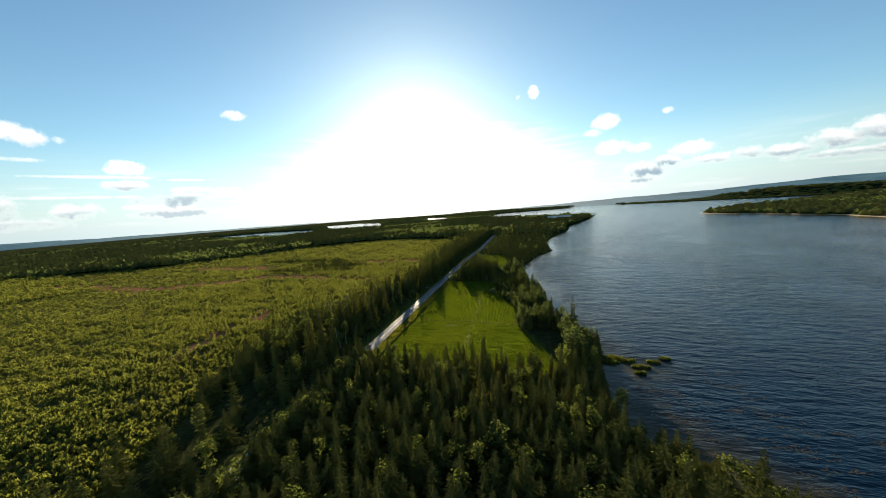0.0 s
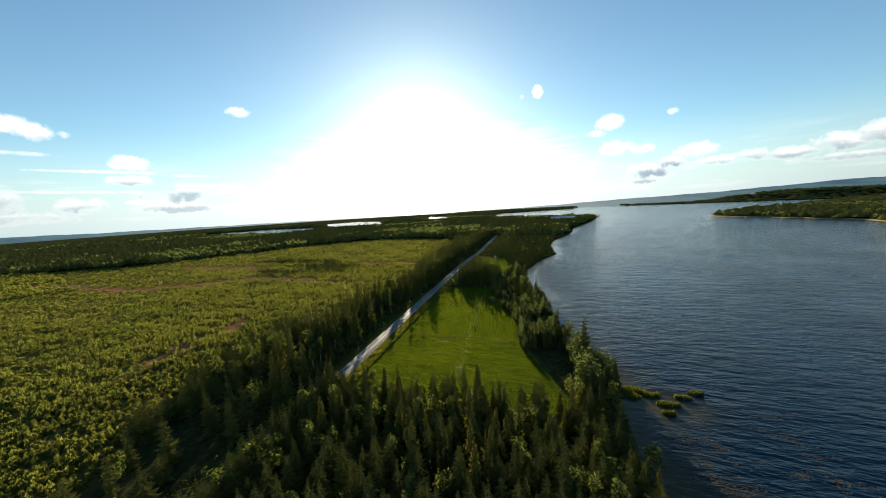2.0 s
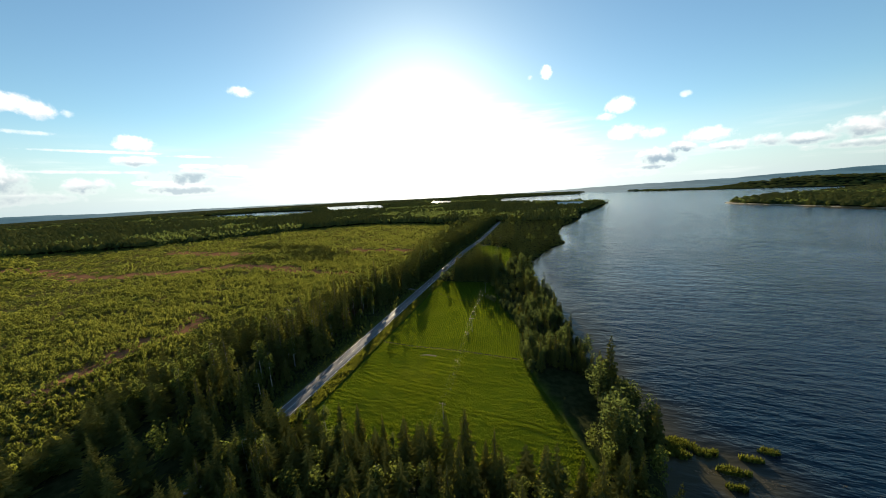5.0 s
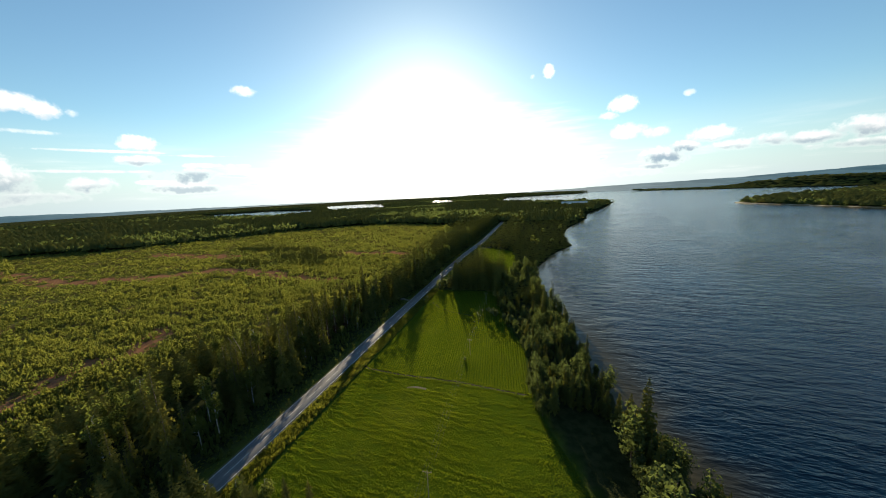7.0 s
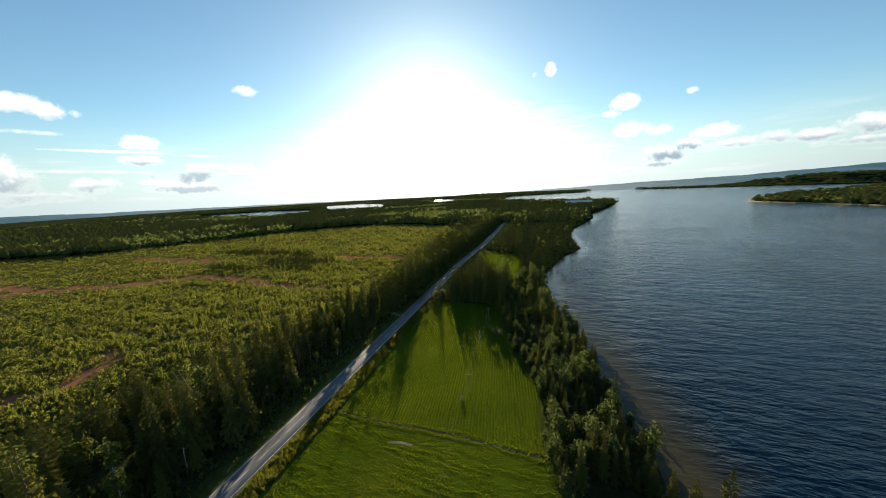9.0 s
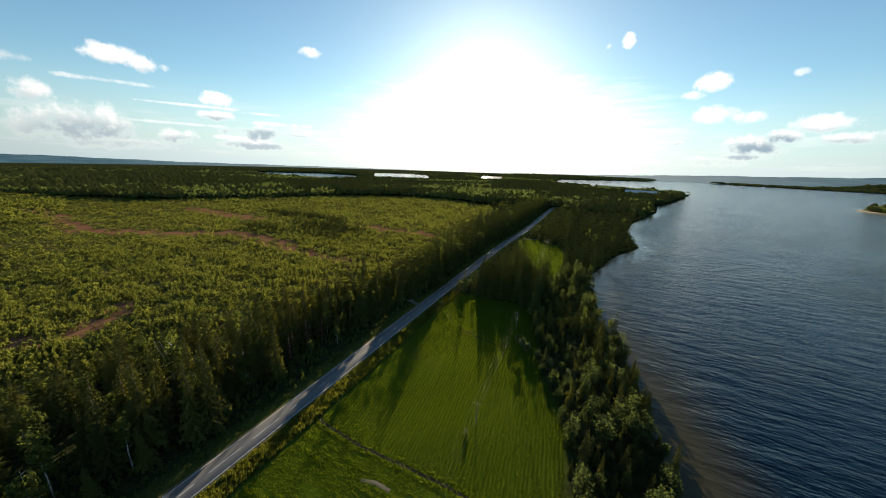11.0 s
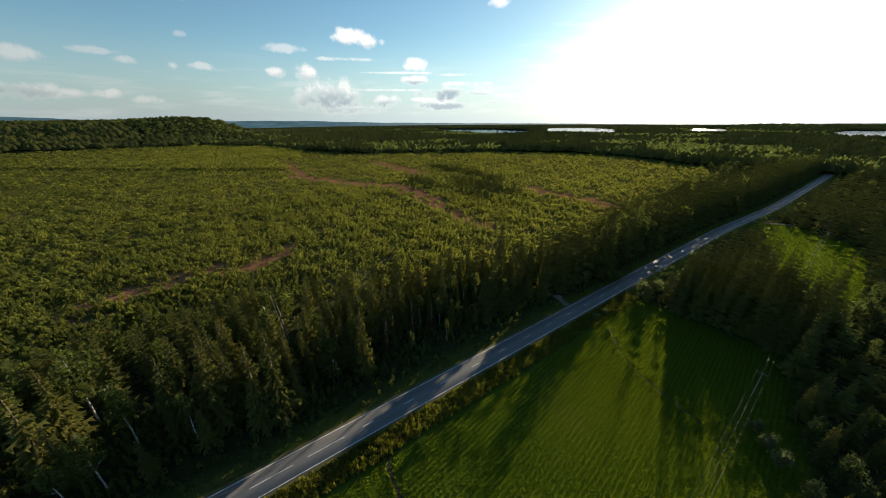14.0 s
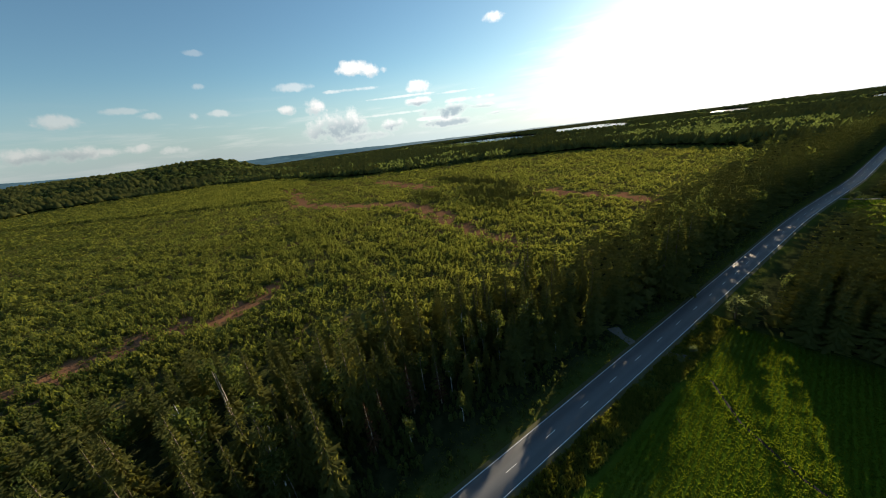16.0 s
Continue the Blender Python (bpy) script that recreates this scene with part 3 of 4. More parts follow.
def leaf_crown(r, height, radius, lobes, leaves, size, bottom=0.3, column=1.0):
    """Small leafy sprays, in lobes of uneven size."""
    mid = height * (bottom + 1) / 2
    half = height * (1 - bottom) / 2
    vs, fs = [], []
    centres = []
    for k in range(lobes):
        u = r.normal(size=3)
        u /= np.linalg.norm(u)
        s = r.random() ** 0.5 * 0.66
        c = np.array([u[0] * radius * s, u[1] * radius * s, mid + u[2] * half * s * column])
        centres.append((c, radius * (0.36 + 0.26 * r.random())))
    for k in range(leaves):
        c, rad = centres[r.integers(lobes)]
        u = r.normal(size=3)
        u /= np.linalg.norm(u)
        p = c + u * np.array([1, 1, 1.15]) * rad * (0.55 + 0.5 * r.random())
        n = u + r.normal(size=3) * 0.32
        n /= np.linalg.norm(n)
        a = np.cross(n, r.normal(size=3))
        a /= np.linalg.norm(a)
        q = np.cross(n, a)
        h = size * (0.6 + 0.8 * r.random())
        b = 4 * len(vs)
        vs.append(np.array([p - a * h, p - q * h * 0.55, p + a * h, p + q * h * 0.6 + n * h * 0.2]))
        fs += [(b, b + 1, b + 2), (b, b + 2, b + 3)]
    return np.concatenate(vs), np.array(fs)


def spruce_trunk(r, height):
    lean = (r.random(2) - 0.5) * 0.3
    return tube([(0, 0, -0.4), (lean[0] * 0.3, lean[1] * 0.3, height * 0.4), (lean[0] * 0.1, 0, height * 0.98)], (0.021 * height * 0.6, 0.009 * height, 0.02), 7)


def birch_trunk(r, height, radius, bottom):
    pieces = [tube([(0, 0, -0.3), (0.12, 0.05, height * 0.3), (-0.1, 0.12, height * 0.6), (0.05, 0, height * 0.94)], (0.15, 0.12, 0.08, 0.02), 6)]
    for k in range(7):
        z = height * (bottom + 0.08 + 0.08 * k)
        a = r.random() * 6.28
        L = radius * (0.75 - 0.06 * k)
        pieces.append(tube([(0, 0, z), (np.cos(a) * L * 0.5, np.sin(a) * L * 0.5, z + L * 0.5), (np.cos(a) * L, np.sin(a) * L, z + L * 0.8)], (0.05, 0.035, 0.01), 4))
    return join(pieces)


def thing(name, pieces):
    """A top-level thing at the origin, from (part name, mesh) pairs."""
    e = new(name)
    for key, me in pieces:
        part(key, me, e)
    return e


spruces, birches, alders, deads = [], [], [], []
for k in range(6):
    r = np.random.default_rng(100 + k)
    h, rad = (17.5, 2.7) if k % 2 else (15.5, 2.3)
    c = spruce_crown(r, h, rad * (0.9 + 0.08 * k), 27, 8, True, 0.05 + 0.02 * k)
    spruces.append([("trunk", mesh_from("trunk", *spruce_trunk(r, h), MAT["bark"], True)), ("crown", mesh_from("crown", *c, MAT["spruce"]))])
for k in range(5):
    r = np.random.default_rng(200 + k)
    h, rad, low = 13 + k * 0.5, 1.8 + 0.15 * k, 0.32
    c = leaf_crown(r, h, rad, 18, 800, 0.28, low, 1.2)
    birches.append([("trunk", mesh_from("trunk", *birch_trunk(r, h, rad, low), MAT["birch_bark"], True)), ("crown", mesh_from("crown", *c, MAT["birch"]))])
for k in range(4):
    r = np.random.default_rng(300 + k)
    h, rad, low = 9.5 + k, 2.5 + 0.2 * k, 0.08
    c = leaf_crown(r, h, rad, 24, 900, 0.31, low, 1.25)
    alders.append([("trunk", mesh_from("trunk", *birch_trunk(r, h, rad, 0.15), MAT["bark"], True)), ("crown", mesh_from("crown", *c, MAT["shore"]))])
for k in range(2):
    r = np.random.default_rng(400 + k)
    c = spruce_crown(r, 15, 1.7, 20, 6, True, 0.15, 0.25)
    deads.append([("trunk", mesh_from("trunk", *spruce_trunk(r, 15), MAT["dead_wood"], True)), ("crown", mesh_from("crown", *c, MAT["dead"]))])

# simpler patterns for the stands behind
NEAR_SPRUCE = [spruce_crown(np.random.default_rng(500 + k), 16.5, 2.7, 18, 8, False, 0.06) for k in range(5)]
MID_SPRUCE = [spruce_crown(np.random.default_rng(520 + k), 16.0, 2.7, 8, 6, False, 0.05) for k in range(5)]
NEAR_LEAF = [leaf_crown(np.random.default_rng(540 + k), 13, 2.3, 18, 420, 0.31, 0.12, 1.3) for k in range(4)]
MID_LEAF = [leaf_crown(np.random.default_rng(560 + k), 12.5, 2.2, 12, 110, 0.62, 0.10, 1.3) for k in range(4)]


def young_crown(r, height, radius, rings, sides):
    """A young tree: ragged open skirts of leaves one above the other, and upright sprays at the top."""
    v, f = [], []

    def spray(a, w, z0, rise, half):
        b = len(v)
        out, side = np.array([np.cos(a), np.sin(a), 0]), np.array([-np.sin(a), np.cos(a), 0])
        tilt = r.normal() * 0.35
        side = side * np.cos(tilt) + out * np.sin(tilt)
        v.extend([out * w + side * half + [0, 0, z0], out * w - side * half * (0.6 + 0.5 * r.random()) + [0, 0, z0 + rise * 0.25 * r.random()],
                  out * w * (0.25 + 0.5 * r.random()) + side * half * (r.random() - 0.5) + [0, 0, z0 + rise]])
        f.append((b, b + 1, b + 2))

    for k in range(rings):
        q = k / max(1, rings - 1)
        reach = radius * (0.78 + 0.55 * q - 0.85 * q * q)
        turn = r.random() * 6.283
        for j in range(sides):
            spray(turn + 6.283 * (j + 0.35 * r.normal()) / sides, reach * (0.7 + 0.55 * r.random()), height * (0.04 + 0.62 * q + 0.12 * (r.random() - 0.5)),
                  height * (0.24 + 0.14 * r.random()), radius * (0.34 + 0.20 * r.random()) * (1 - 0.3 * q))
    return np.array(v, float), np.array(f)


BUSH = [young_crown(np.random.default_rng(580 + k), 3.5, 0.95, 5, 6) for k in range(8)]
MID_BUSH = [young_crown(np.random.default_rng(600 + k), 3.5, 1.05, 4, 4) for k in range(7)]
FAR_BUSH = [young_crown(np.random.default_rng(610 + k), 3.4, 1.1, 3, 3) for k in range(6)]
SAPLING = [spruce_crown(np.random.default_rng(620 + k), 4.2, 1.1, 3, 4, False, 0.05) for k in range(3)]


def far_crown(r):
    """A few pointed tops in one clump."""
    v, f = [], []
    for k in range(2):
        c, rad, h = r.normal(size=2) * 1.5, 1.9 + r.random(), 12 + 4 * r.random()
        b = len(v)
        for j in range(5):
            a = j * 1.2566 + r.random()
            q = rad * (0.8 + 0.5 * r.random())
            v.append((c[0] + np.cos(a) * q, c[1] + np.sin(a) * q, h * (0.2 + 0.2 * r.random())))
        v.append((c[0], c[1], h))
        f += [(b + j, b + (j + 1) % 5, b + 5) for j in range(5)]
    return np.array(v, float), np.array(f)


FAR_LEAF = [young_crown(np.random.default_rng(660 + k), 14.0, 3.6, 3, 4) for k in range(6)]
FAR = [far_crown(np.random.default_rng(640 + k)) for k in range(6)]


def stand(name, groups, mat, label, category, mixed=0.25):
    """Many plants joined into one mesh. groups: (patterns, x, y, height factor, width factor)."""
    vs, fs, tint, at = [], [], [], 0
    for patterns, x, y, tall, wide in groups:
        if not len(x):
            continue
        pick = rng.integers(len(patterns), size=len(x))
        turn, z = rng.random(len(x)) * 6.283, land(x, y)
        # neighbours share a tone, with some that differ
        tone = np.clip(0.5 + 0.22 * wobble(x, y, 30.0, 5) + mixed * rng.normal(size=len(x)), 0, 1)
        for k, (v, f) in enumerate(patterns):
            s = np.flatnonzero(pick == k)
            if not len(s):
                continue
            c, sn = np.cos(turn[s])[:, None], np.sin(turn[s])[:, None]
            wv, hv = wide[s][:, None], tall[s][:, None]
            px = (c * v[:, 0] - sn * v[:, 1]) * wv + x[s][:, None]
            py = (sn * v[:, 0] + c * v[:, 1]) * wv + y[s][:, None]
            pz = v[:, 2] * hv + z[s][:, None]
            vs.append(np.stack([px, py, pz], -1).reshape(-1, 3))
            fs.append((f[None] + (np.arange(len(s)) * len(v))[:, None, None] + at).reshape(-1, 3))
            tint.append(np.repeat(tone[s], len(v)))
            at += len(s) * len(v)
    me = mesh_from(name, np.concatenate(vs), np.concatenate(fs), mat, False, {"tint": np.concatenate(tint)})
    return tagged(new(name, me), label, category, kind="stuff")


# ---- where plants grow ----
def scatter(x0, x1, y0, y1, gap, seed):
    """Jittered places over a stretch of the plan."""
    r = np.random.default_rng(seed)
    X, Y = np.meshgrid(np.arange(x0, x1, gap), np.arange(y0, y1, gap))
    x = X.ravel() + (r.random(X.size) - 0.5) * gap * 1.1
    y = Y.ravel() + (r.random(X.size) - 0.5) * gap * 1.1
    return x, y


def fanned(near, far, gap_share, seed, gap_min=0.0, az0=-128, az1=52):
    """Jittered places in rings round the middle of the walk, with gaps that grow with the distance."""
    r = np.random.default_rng(seed)
    xs, ys, d = [], [], near
    while d < far:
        gap = max(gap_min, d * gap_share)
        n = int(radians(az1 - az0) * d / gap)
        a = np.radians(az0) + np.radians(az1 - az0) * (np.arange(n) + r.random(n)) / n
        q = d + (r.random(n) - 0.5) * gap
        xs.append(60 + np.sin(a) * q)
        ys.append(40 + np.cos(a) * q)
        d += gap
    return np.concatenate(xs), np.concatenate(ys)


def woods(x, y):
    """Which places are wooded."""
    ok = (water_in(x, y) < -1.5) & (np.abs(x - road_x(y)) > np.where(y < 46, 5.2, np.where(x < 3, np.where((y > 66) & (y < 200), 15.5 + 2.5 * wobble(x, y, 9.0), 11.5), np.where(y > 200, 13.5 + 2.0 * wobble(x, y, 9.0), 9.0)))) & ~((x > 0) & (x < 13) & (y > 40) & (y < 236)) & ~inside(FIELD, x, y) & ~inside(FIELD_NORTH, x, y) & ~inside(FIELD_HEAD, x, y) & ~inside(CLEARING, x, y)
    ok &= ~((x < -30) & (x > -125) & (y > 60) & (y < 300) & (np.sin(x * 12.9898 + y * 78.233) * 43758.5453 % 1 < 0.38))
    ok &= ~((x > 97) & (x < 117) & (y > 60) & (y < 106)) & ~((x > 86) & (x < 98) & (y > 66) & (y < 100) & (wobble(x, y, 7.0, 4) > -0.2))
    ok &= ~((x < -4) & (x > -48) & (y < 76) & (np.sin(x * 39.3468 + y * 11.135) * 24634.6345 % 1 < 0.78))
    ok &= (np.hypot(x + 46, y - 105) > 8) & (np.hypot(x + 20, y - 128) > 7) & (np.hypot(x + 21, y - 145) > 6)
    ok &= ~((x > 0) & (x < 20) & (y > 230) & (y < 330) & (np.sin(x * 17.3 + y * 63.1) * 7412.9 % 1 < 0.6))
    ok &= ~(inside(GLADE, x, y) & (np.sin(x * 21.7 + y * 47.9) * 9123.7 % 1 < 0.45))
    return ok & ~((np.abs(y - 206) < 4) & (np.abs(x) < 30)) & (np.hypot(x - 12, y - 418) > 12)


def take(x, y, ok):
    return x[ok], y[ok]


def tall_at(x, y):
    """Stands differ in height: low by the field and the shore, tall by the road."""
    t = 0.98 + 0.12 * wobble(x, y, 45.0, 3) - 0.12 * (y < 46)
    t = np.where((x < 0) & (x > -45), t * np.where(y > 200, 1.62, np.where(y > 165, 1.45, 1.2)), t)                                         # by the road
    # lower groups let the sun through to the road
    row = x * 0.954 + y * 0.30
    low = (np.sin(row * 0.47) + 0.5 * np.sin(row * 1.03 + 1.0) > -0.62) & (row > 15) & (row < 46) & (x < 0) & (x > -42)
    t = np.where(low, np.minimum(t, np.clip((-x - 5.5) / 1.4 / 16.5, 0.3, 2) * 0.85), t)
    t = np.where((x > 4) & (x < 60) & (y > 234), t * np.where((x < 24) & (y > 268), 0.9, np.where(x > 36, 1.36, 1.2) + 0.15 * wobble(x, y, 5.0, 7)), t)                              # north of the meadow
    t = np.where((x > 60) & (y > 60) & (y < 330), t * (0.68 + 0.2 * wobble(x, y, 16.0, 9)), t)  # by the shore
    t = np.where((x > 97) & (y > 48) & (y < 104), t * 1.5, t)                              # on the point
    return t


# near woods
x, y = scatter(-125, 180, -75, 330, 4.35, 11)
rx, ry = (np.concatenate(p) for p in zip(scatter(5, 13, -70, 50, 2.9, 17), scatter(-24, -11, 170, 330, 3.3, 18), scatter(19, 60, 238, 276, 4.0, 20)))     # close rows along the road
x, y = take(np.concatenate([x, rx]), np.concatenate([y, ry]), woods(np.concatenate([x, rx]), np.concatenate([y, ry])))
r = np.random.default_rng(21)
leafy_share = np.where((x > 62) & (y > 60) & (y < 330), np.where(y > 243, 0.62, np.where(inside(GLADE, x, y), 0.1, 0.52)), np.where(y < 60, 0.26, np.where(y > 190, np.where(x > 4, 0.02, 0.12), 0.22))) + 0.15 * wobble(x, y, 20.0, 6)
leafy = (r.random(len(x)) < leafy_share) & ~((x > 4) & (x < 60) & (y > 190) & (y < 330))
scale = tall_at(x, y) * np.clip(1 + 0.27 * r.normal(size=len(x)), 0.4, 1.4)
named = ((x > -42) & (x < -8) & (y > 35) & (y < 215)) | ((x > 0) & (x < 130) & (y > 0) & (y < 46) & (r.random(len(x)) < 0.35)) | ((x > 55) & (y > 60) & (y < 215)) | ((x > 4) & (x < 62) & (y > 230) & (y < 300)) | ((x > 62) & (y > 243) & (y < 330))
count = {"spruce_tree": 0, "birch_tree": 0, "alder_tree": 0}
masters = {}
LABELS = {"spruce_tree": "dark green spruce with drooping branches, sunlit top", "birch_tree": "slender birch with pale trunk and light green leaves",
          "alder_tree": "round leafy alder by the lake shore", "dead_spruce": "dead spruce with rusty brown needles"}
GROUPS = {"spruce_tree": "spruces by the road and field", "birch_tree": "birches by the road", "alder_tree": "alders by the shore", "dead_spruce": "dead spruces west of the road"}


def plant(kind, sets, i, px, py, sc, turn, wide=1.0):
    m = pose(px, py, float(land(px, py)), 0, 0, turn) @ Matrix.Diagonal((sc * wide, sc * wide, sc, 1))
    key = (kind, i)
    if key not in masters:
        masters[key] = thing(kind, sets[i])
        tagged(masters[key], LABELS[kind], "tree", GROUPS[kind])
        masters[key].matrix_basis = m
        return masters[key]
    ob = copy_thing(masters[key], m)
    ob.matrix_basis = m
    return ob


rest = np.ones(len(x), bool)
for i in np.flatnonzero(named):
    if leafy[i]:
        kind, sets = ("alder_tree", alders) if x[i] > 62 and y[i] > 60 else ("birch_tree", birches)
    else:
        kind, sets = "spruce_tree", spruces
    if count[kind] >= 295:
        continue
    count[kind] += 1
    rest[i] = False
    plant(kind, sets, int(r.integers(len(sets))), float(x[i]), float(y[i]), float(scale[i]) * (1.2 if kind == "alder_tree" else 1.0), float(r.random() * 360), (0.72 if kind == "spruce_tree" else 0.85) + 0.3 * float(r.random()))
for px, py, sc in ((-21, 131, 1.0), (-24, 135, 0.92), (-25, 143, 1.05), (-23, 150, 0.9), (-18.5, 121, 0.85), (-28, 117, 0.95)):
    plant("dead_spruce", deads, int(px) % 2, px, py, sc, px * 37.0)

x, y, leafy, scale = x[rest], y[rest], leafy[rest], scale[rest]
one = lambda n: 0.9 + 0.4 * rng.random(n)  # noqa: E731
close = (np.hypot(x - 50, (y - 60) * 0.8) < 140) | (leafy & (x > -50)) | ((x > 4) & (x < 62) & (y > 230) & (y < 290))
groups_spruce = [(NEAR_SPRUCE, x[~leafy & close], y[~leafy & close], scale[~leafy & close], one((~leafy & close).sum()) * np.where(y[~leafy & close] < 46, 1.25, 1.0)), (MID_SPRUCE, x[~leafy & ~close], y[~leafy & ~close], scale[~leafy & ~close], one((~leafy & ~close).sum()))]
groups_leaf = [(NEAR_LEAF, x[leafy & close], y[leafy & close], scale[leafy & close], one((leafy & close).sum()) * np.where(y[leafy & close] < 46, 1.3, 1.0)), (MID_LEAF, x[leafy & ~close], y[leafy & ~close], scale[leafy & ~close], one((leafy & ~close).sum()))]

# woods behind
x, y = fanned(120, 700, 0.017, 12, 4.6)
rx, ry = scatter(-34, -9, 330, 760, 3.2, 19)
x, y = np.concatenate([x, rx + road_x(ry)]), np.concatenate([y, ry])
x, y = take(x, y, woods(x, y) & ((y > 330) | (x < -125) | (x > 180)))
leafy = rng.random(len(x)) < np.where(x > -60, 0.02, 0.2) + np.where(x > -60, 0.03, 0.12) * wobble(x, y, 40.0, 6)
scale = (0.9 + 0.15 * wobble(x, y, 60.0, 3)) * np.clip(1 + 0.18 * rng.normal(size=len(x)), 0.6, 1.4) * np.where(np.abs(x) < 60, np.where((x > road_x(y)) & (x < road_x(y) + 22), 0.85, 1.5), 1.0) * np.where((x > 30) & (x < 90) & (y > 420) & (y < 520), 1.12, 1.0)
spread = 1 + 0.0011 * np.hypot(x - 60, y - 40)
groups_spruce.append((MID_SPRUCE, x[~leafy], y[~leafy], scale[~leafy], spread[~leafy]))
groups_leaf.append((MID_LEAF, x[leafy], y[leafy], scale[leafy], spread[leafy]))
# dark thickets in the clearing
x, y = scatter(-380, -150, 280, 400, 4.5, 13)
keep = np.zeros(len(x), bool)
for cx, cy, a, b in THICKETS:
    keep |= ((x - cx) / a) ** 2 + ((y - cy) / b) ** 2 < 1 + 0.3 * wobble(x, y, 8.0)
x, y = take(x, y, keep)
groups_spruce.append((MID_SPRUCE, x, y, 0.40 + 0.32 * rng.random(len(x)), 0.75 + 0.35 * rng.random(len(x))))
stand("spruce_stand", groups_spruce, MAT["spruce_stand"], "dense stand of dark green spruces", "forest")
stand("leafy_stand", groups_leaf, MAT["birch_stand"], "lighter green birches and aspens in the forest", "forest")

# far woods
x, y = fanned(700, 4750, 0.0122, 14, 0.0, -128, 75)
x, y = take(x, y, (water_in(x, y) < -9) & ~inside(FIELD_HEAD, x, y) & ~inside(CLEARING, x, y))
keep = (np.hypot(x - 60, y - 40) < 2300 + 150 * wobble(x, y, 120.0)) | (x > -700)
x, y = take(x, y, keep)
far_d = np.hypot(x - 60, y - 40)
wide = far_d * 0.0122 / 4.0
far_az = np.degrees(np.arctan2(x - 60, y - 40))
light = 0.9 * wobble(far_az * 16, far_d * 0.9, 150.0, 11) + 0.5 * wobble(far_az * 30, far_d, 70.0, 2) + 0.35 * rng.normal(size=len(x)) + 0.35 * (x > 500) * (y < 2600) > 0.22
stand("far_leafy_woods", [(FAR_LEAF, x[light], y[light], 0.75 + 0.25 * rng.random(light.sum()), wide[light])], MAT["shore_stand"], "far lighter green leafy woods", "forest")
x, y, wide = x[~light], y[~light], wide[~light]
stand("far_woods", [(FAR, x, y, 0.95 + 0.25 * rng.random(len(x)) + 0.2 * wobble(x, y, 150.0, 3), wide * (0.85 + 0.3 * rng.random(len(x))))], MAT["spruce_stand"], "far dark green woods reaching the hills", "forest")

# young trees in the clearing
x, y = fanned(95, 1300, 0.0068, 15, 1.65, -135, -5)
bare_here = np.zeros(len(x))
d0 = np.hypot(x - 60, y - 40)
for line in BARE:
    bare_here = np.maximum(bare_here, np.clip(np.where(d0 < 260, 1.0, 1.25) + 0.8 * wobble(x, y, 6.0, 6) - edge_far(line, x, y, False) / (10 + np.hypot(x - 40, y - 60) * 0.016), 0, 1))
# clumps, with low scrub and open glades between them
clump = 0.55 * wobble(x, y, 5.0, 4) + 0.55 * wobble(x, y, 13.0, 9) + 0.35 * wobble(x, y, 38.0, 2)
thicket = inside(DENSE, x, y)
ok = inside(CLEARING, x, y) & (rng.random(len(x)) > bare_here * np.where(d0 < 330, 0.85, 0.97)) & (thicket | (rng.random(len(x)) < np.clip(0.86 + 0.42 * clump, 0.35, 1.0)))
x, y, clump, thicket = x[ok], y[ok], clump[ok], thicket[ok]
d = np.hypot(x - 60, y - 40)
tall = np.clip(0.58 + 0.36 * clump + 0.5 * (rng.random(len(x)) - 0.4) + 0.5 * (rng.random(len(x)) < 0.04), 0.16, 1.3) * np.where(thicket, 1.0, np.where(y < 35, 1.2, 1.0))
tall = np.where(thicket, 1.0 + 0.35 * clump + 0.6 * rng.random(len(x)), tall)
size = np.maximum(1.0, d * 0.0068 / 1.65) * (0.75 + 0.55 * rng.random(len(x))) * np.where(y < 35, 1.2, 1.0) * np.where(thicket, 1.25, 0.72 + 0.4 * np.clip(tall, 0, 1))
needle = (rng.random(len(x)) < 0.10 - 0.05 * clump) & ~thicket
grade = np.where(needle, 9, np.where(thicket, 3, np.where(d < 180, 0, np.where(d < 380, 1, 2))))
stand("young_birches", [(patterns, x[grade == g], y[grade == g], tall[grade == g], size[grade == g]) for g, patterns in enumerate((BUSH, MID_BUSH, FAR_BUSH, MID_BUSH))],
      MAT["young_stand"], "young sunlit birches growing on a cleared heath", "saplings")
stand("young_spruces", [(SAPLING, x[needle], y[needle], tall[needle], size[needle])], MAT["spruce_stand"], "young green spruces among the saplings", "saplings")


# ---- field, verges, shore plants ----
def tuft(r, blades, tall, wide):
    """A few bent blades."""
    v, f = [], []
    for k in range(blades):
        a, b = r.random() * 6.28, 3 * k
        c = (r.random(2) - 0.5) * wide
        v += [(c[0] - np.cos(a) * wide * 0.4, c[1] - np.sin(a) * wide * 0.4, -0.05), (c[0] + np.cos(a) * wide * 0.4, c[1] + np.sin(a) * wide * 0.4, -0.05),
              (c[0] + (r.random() - 0.5) * wide, c[1] + (r.random() - 0.5) * wide, tall * (0.7 + 0.5 * r.random()))]
        f.append((b, b + 1, b + 2))
    return np.array(v, float), np.array(f)


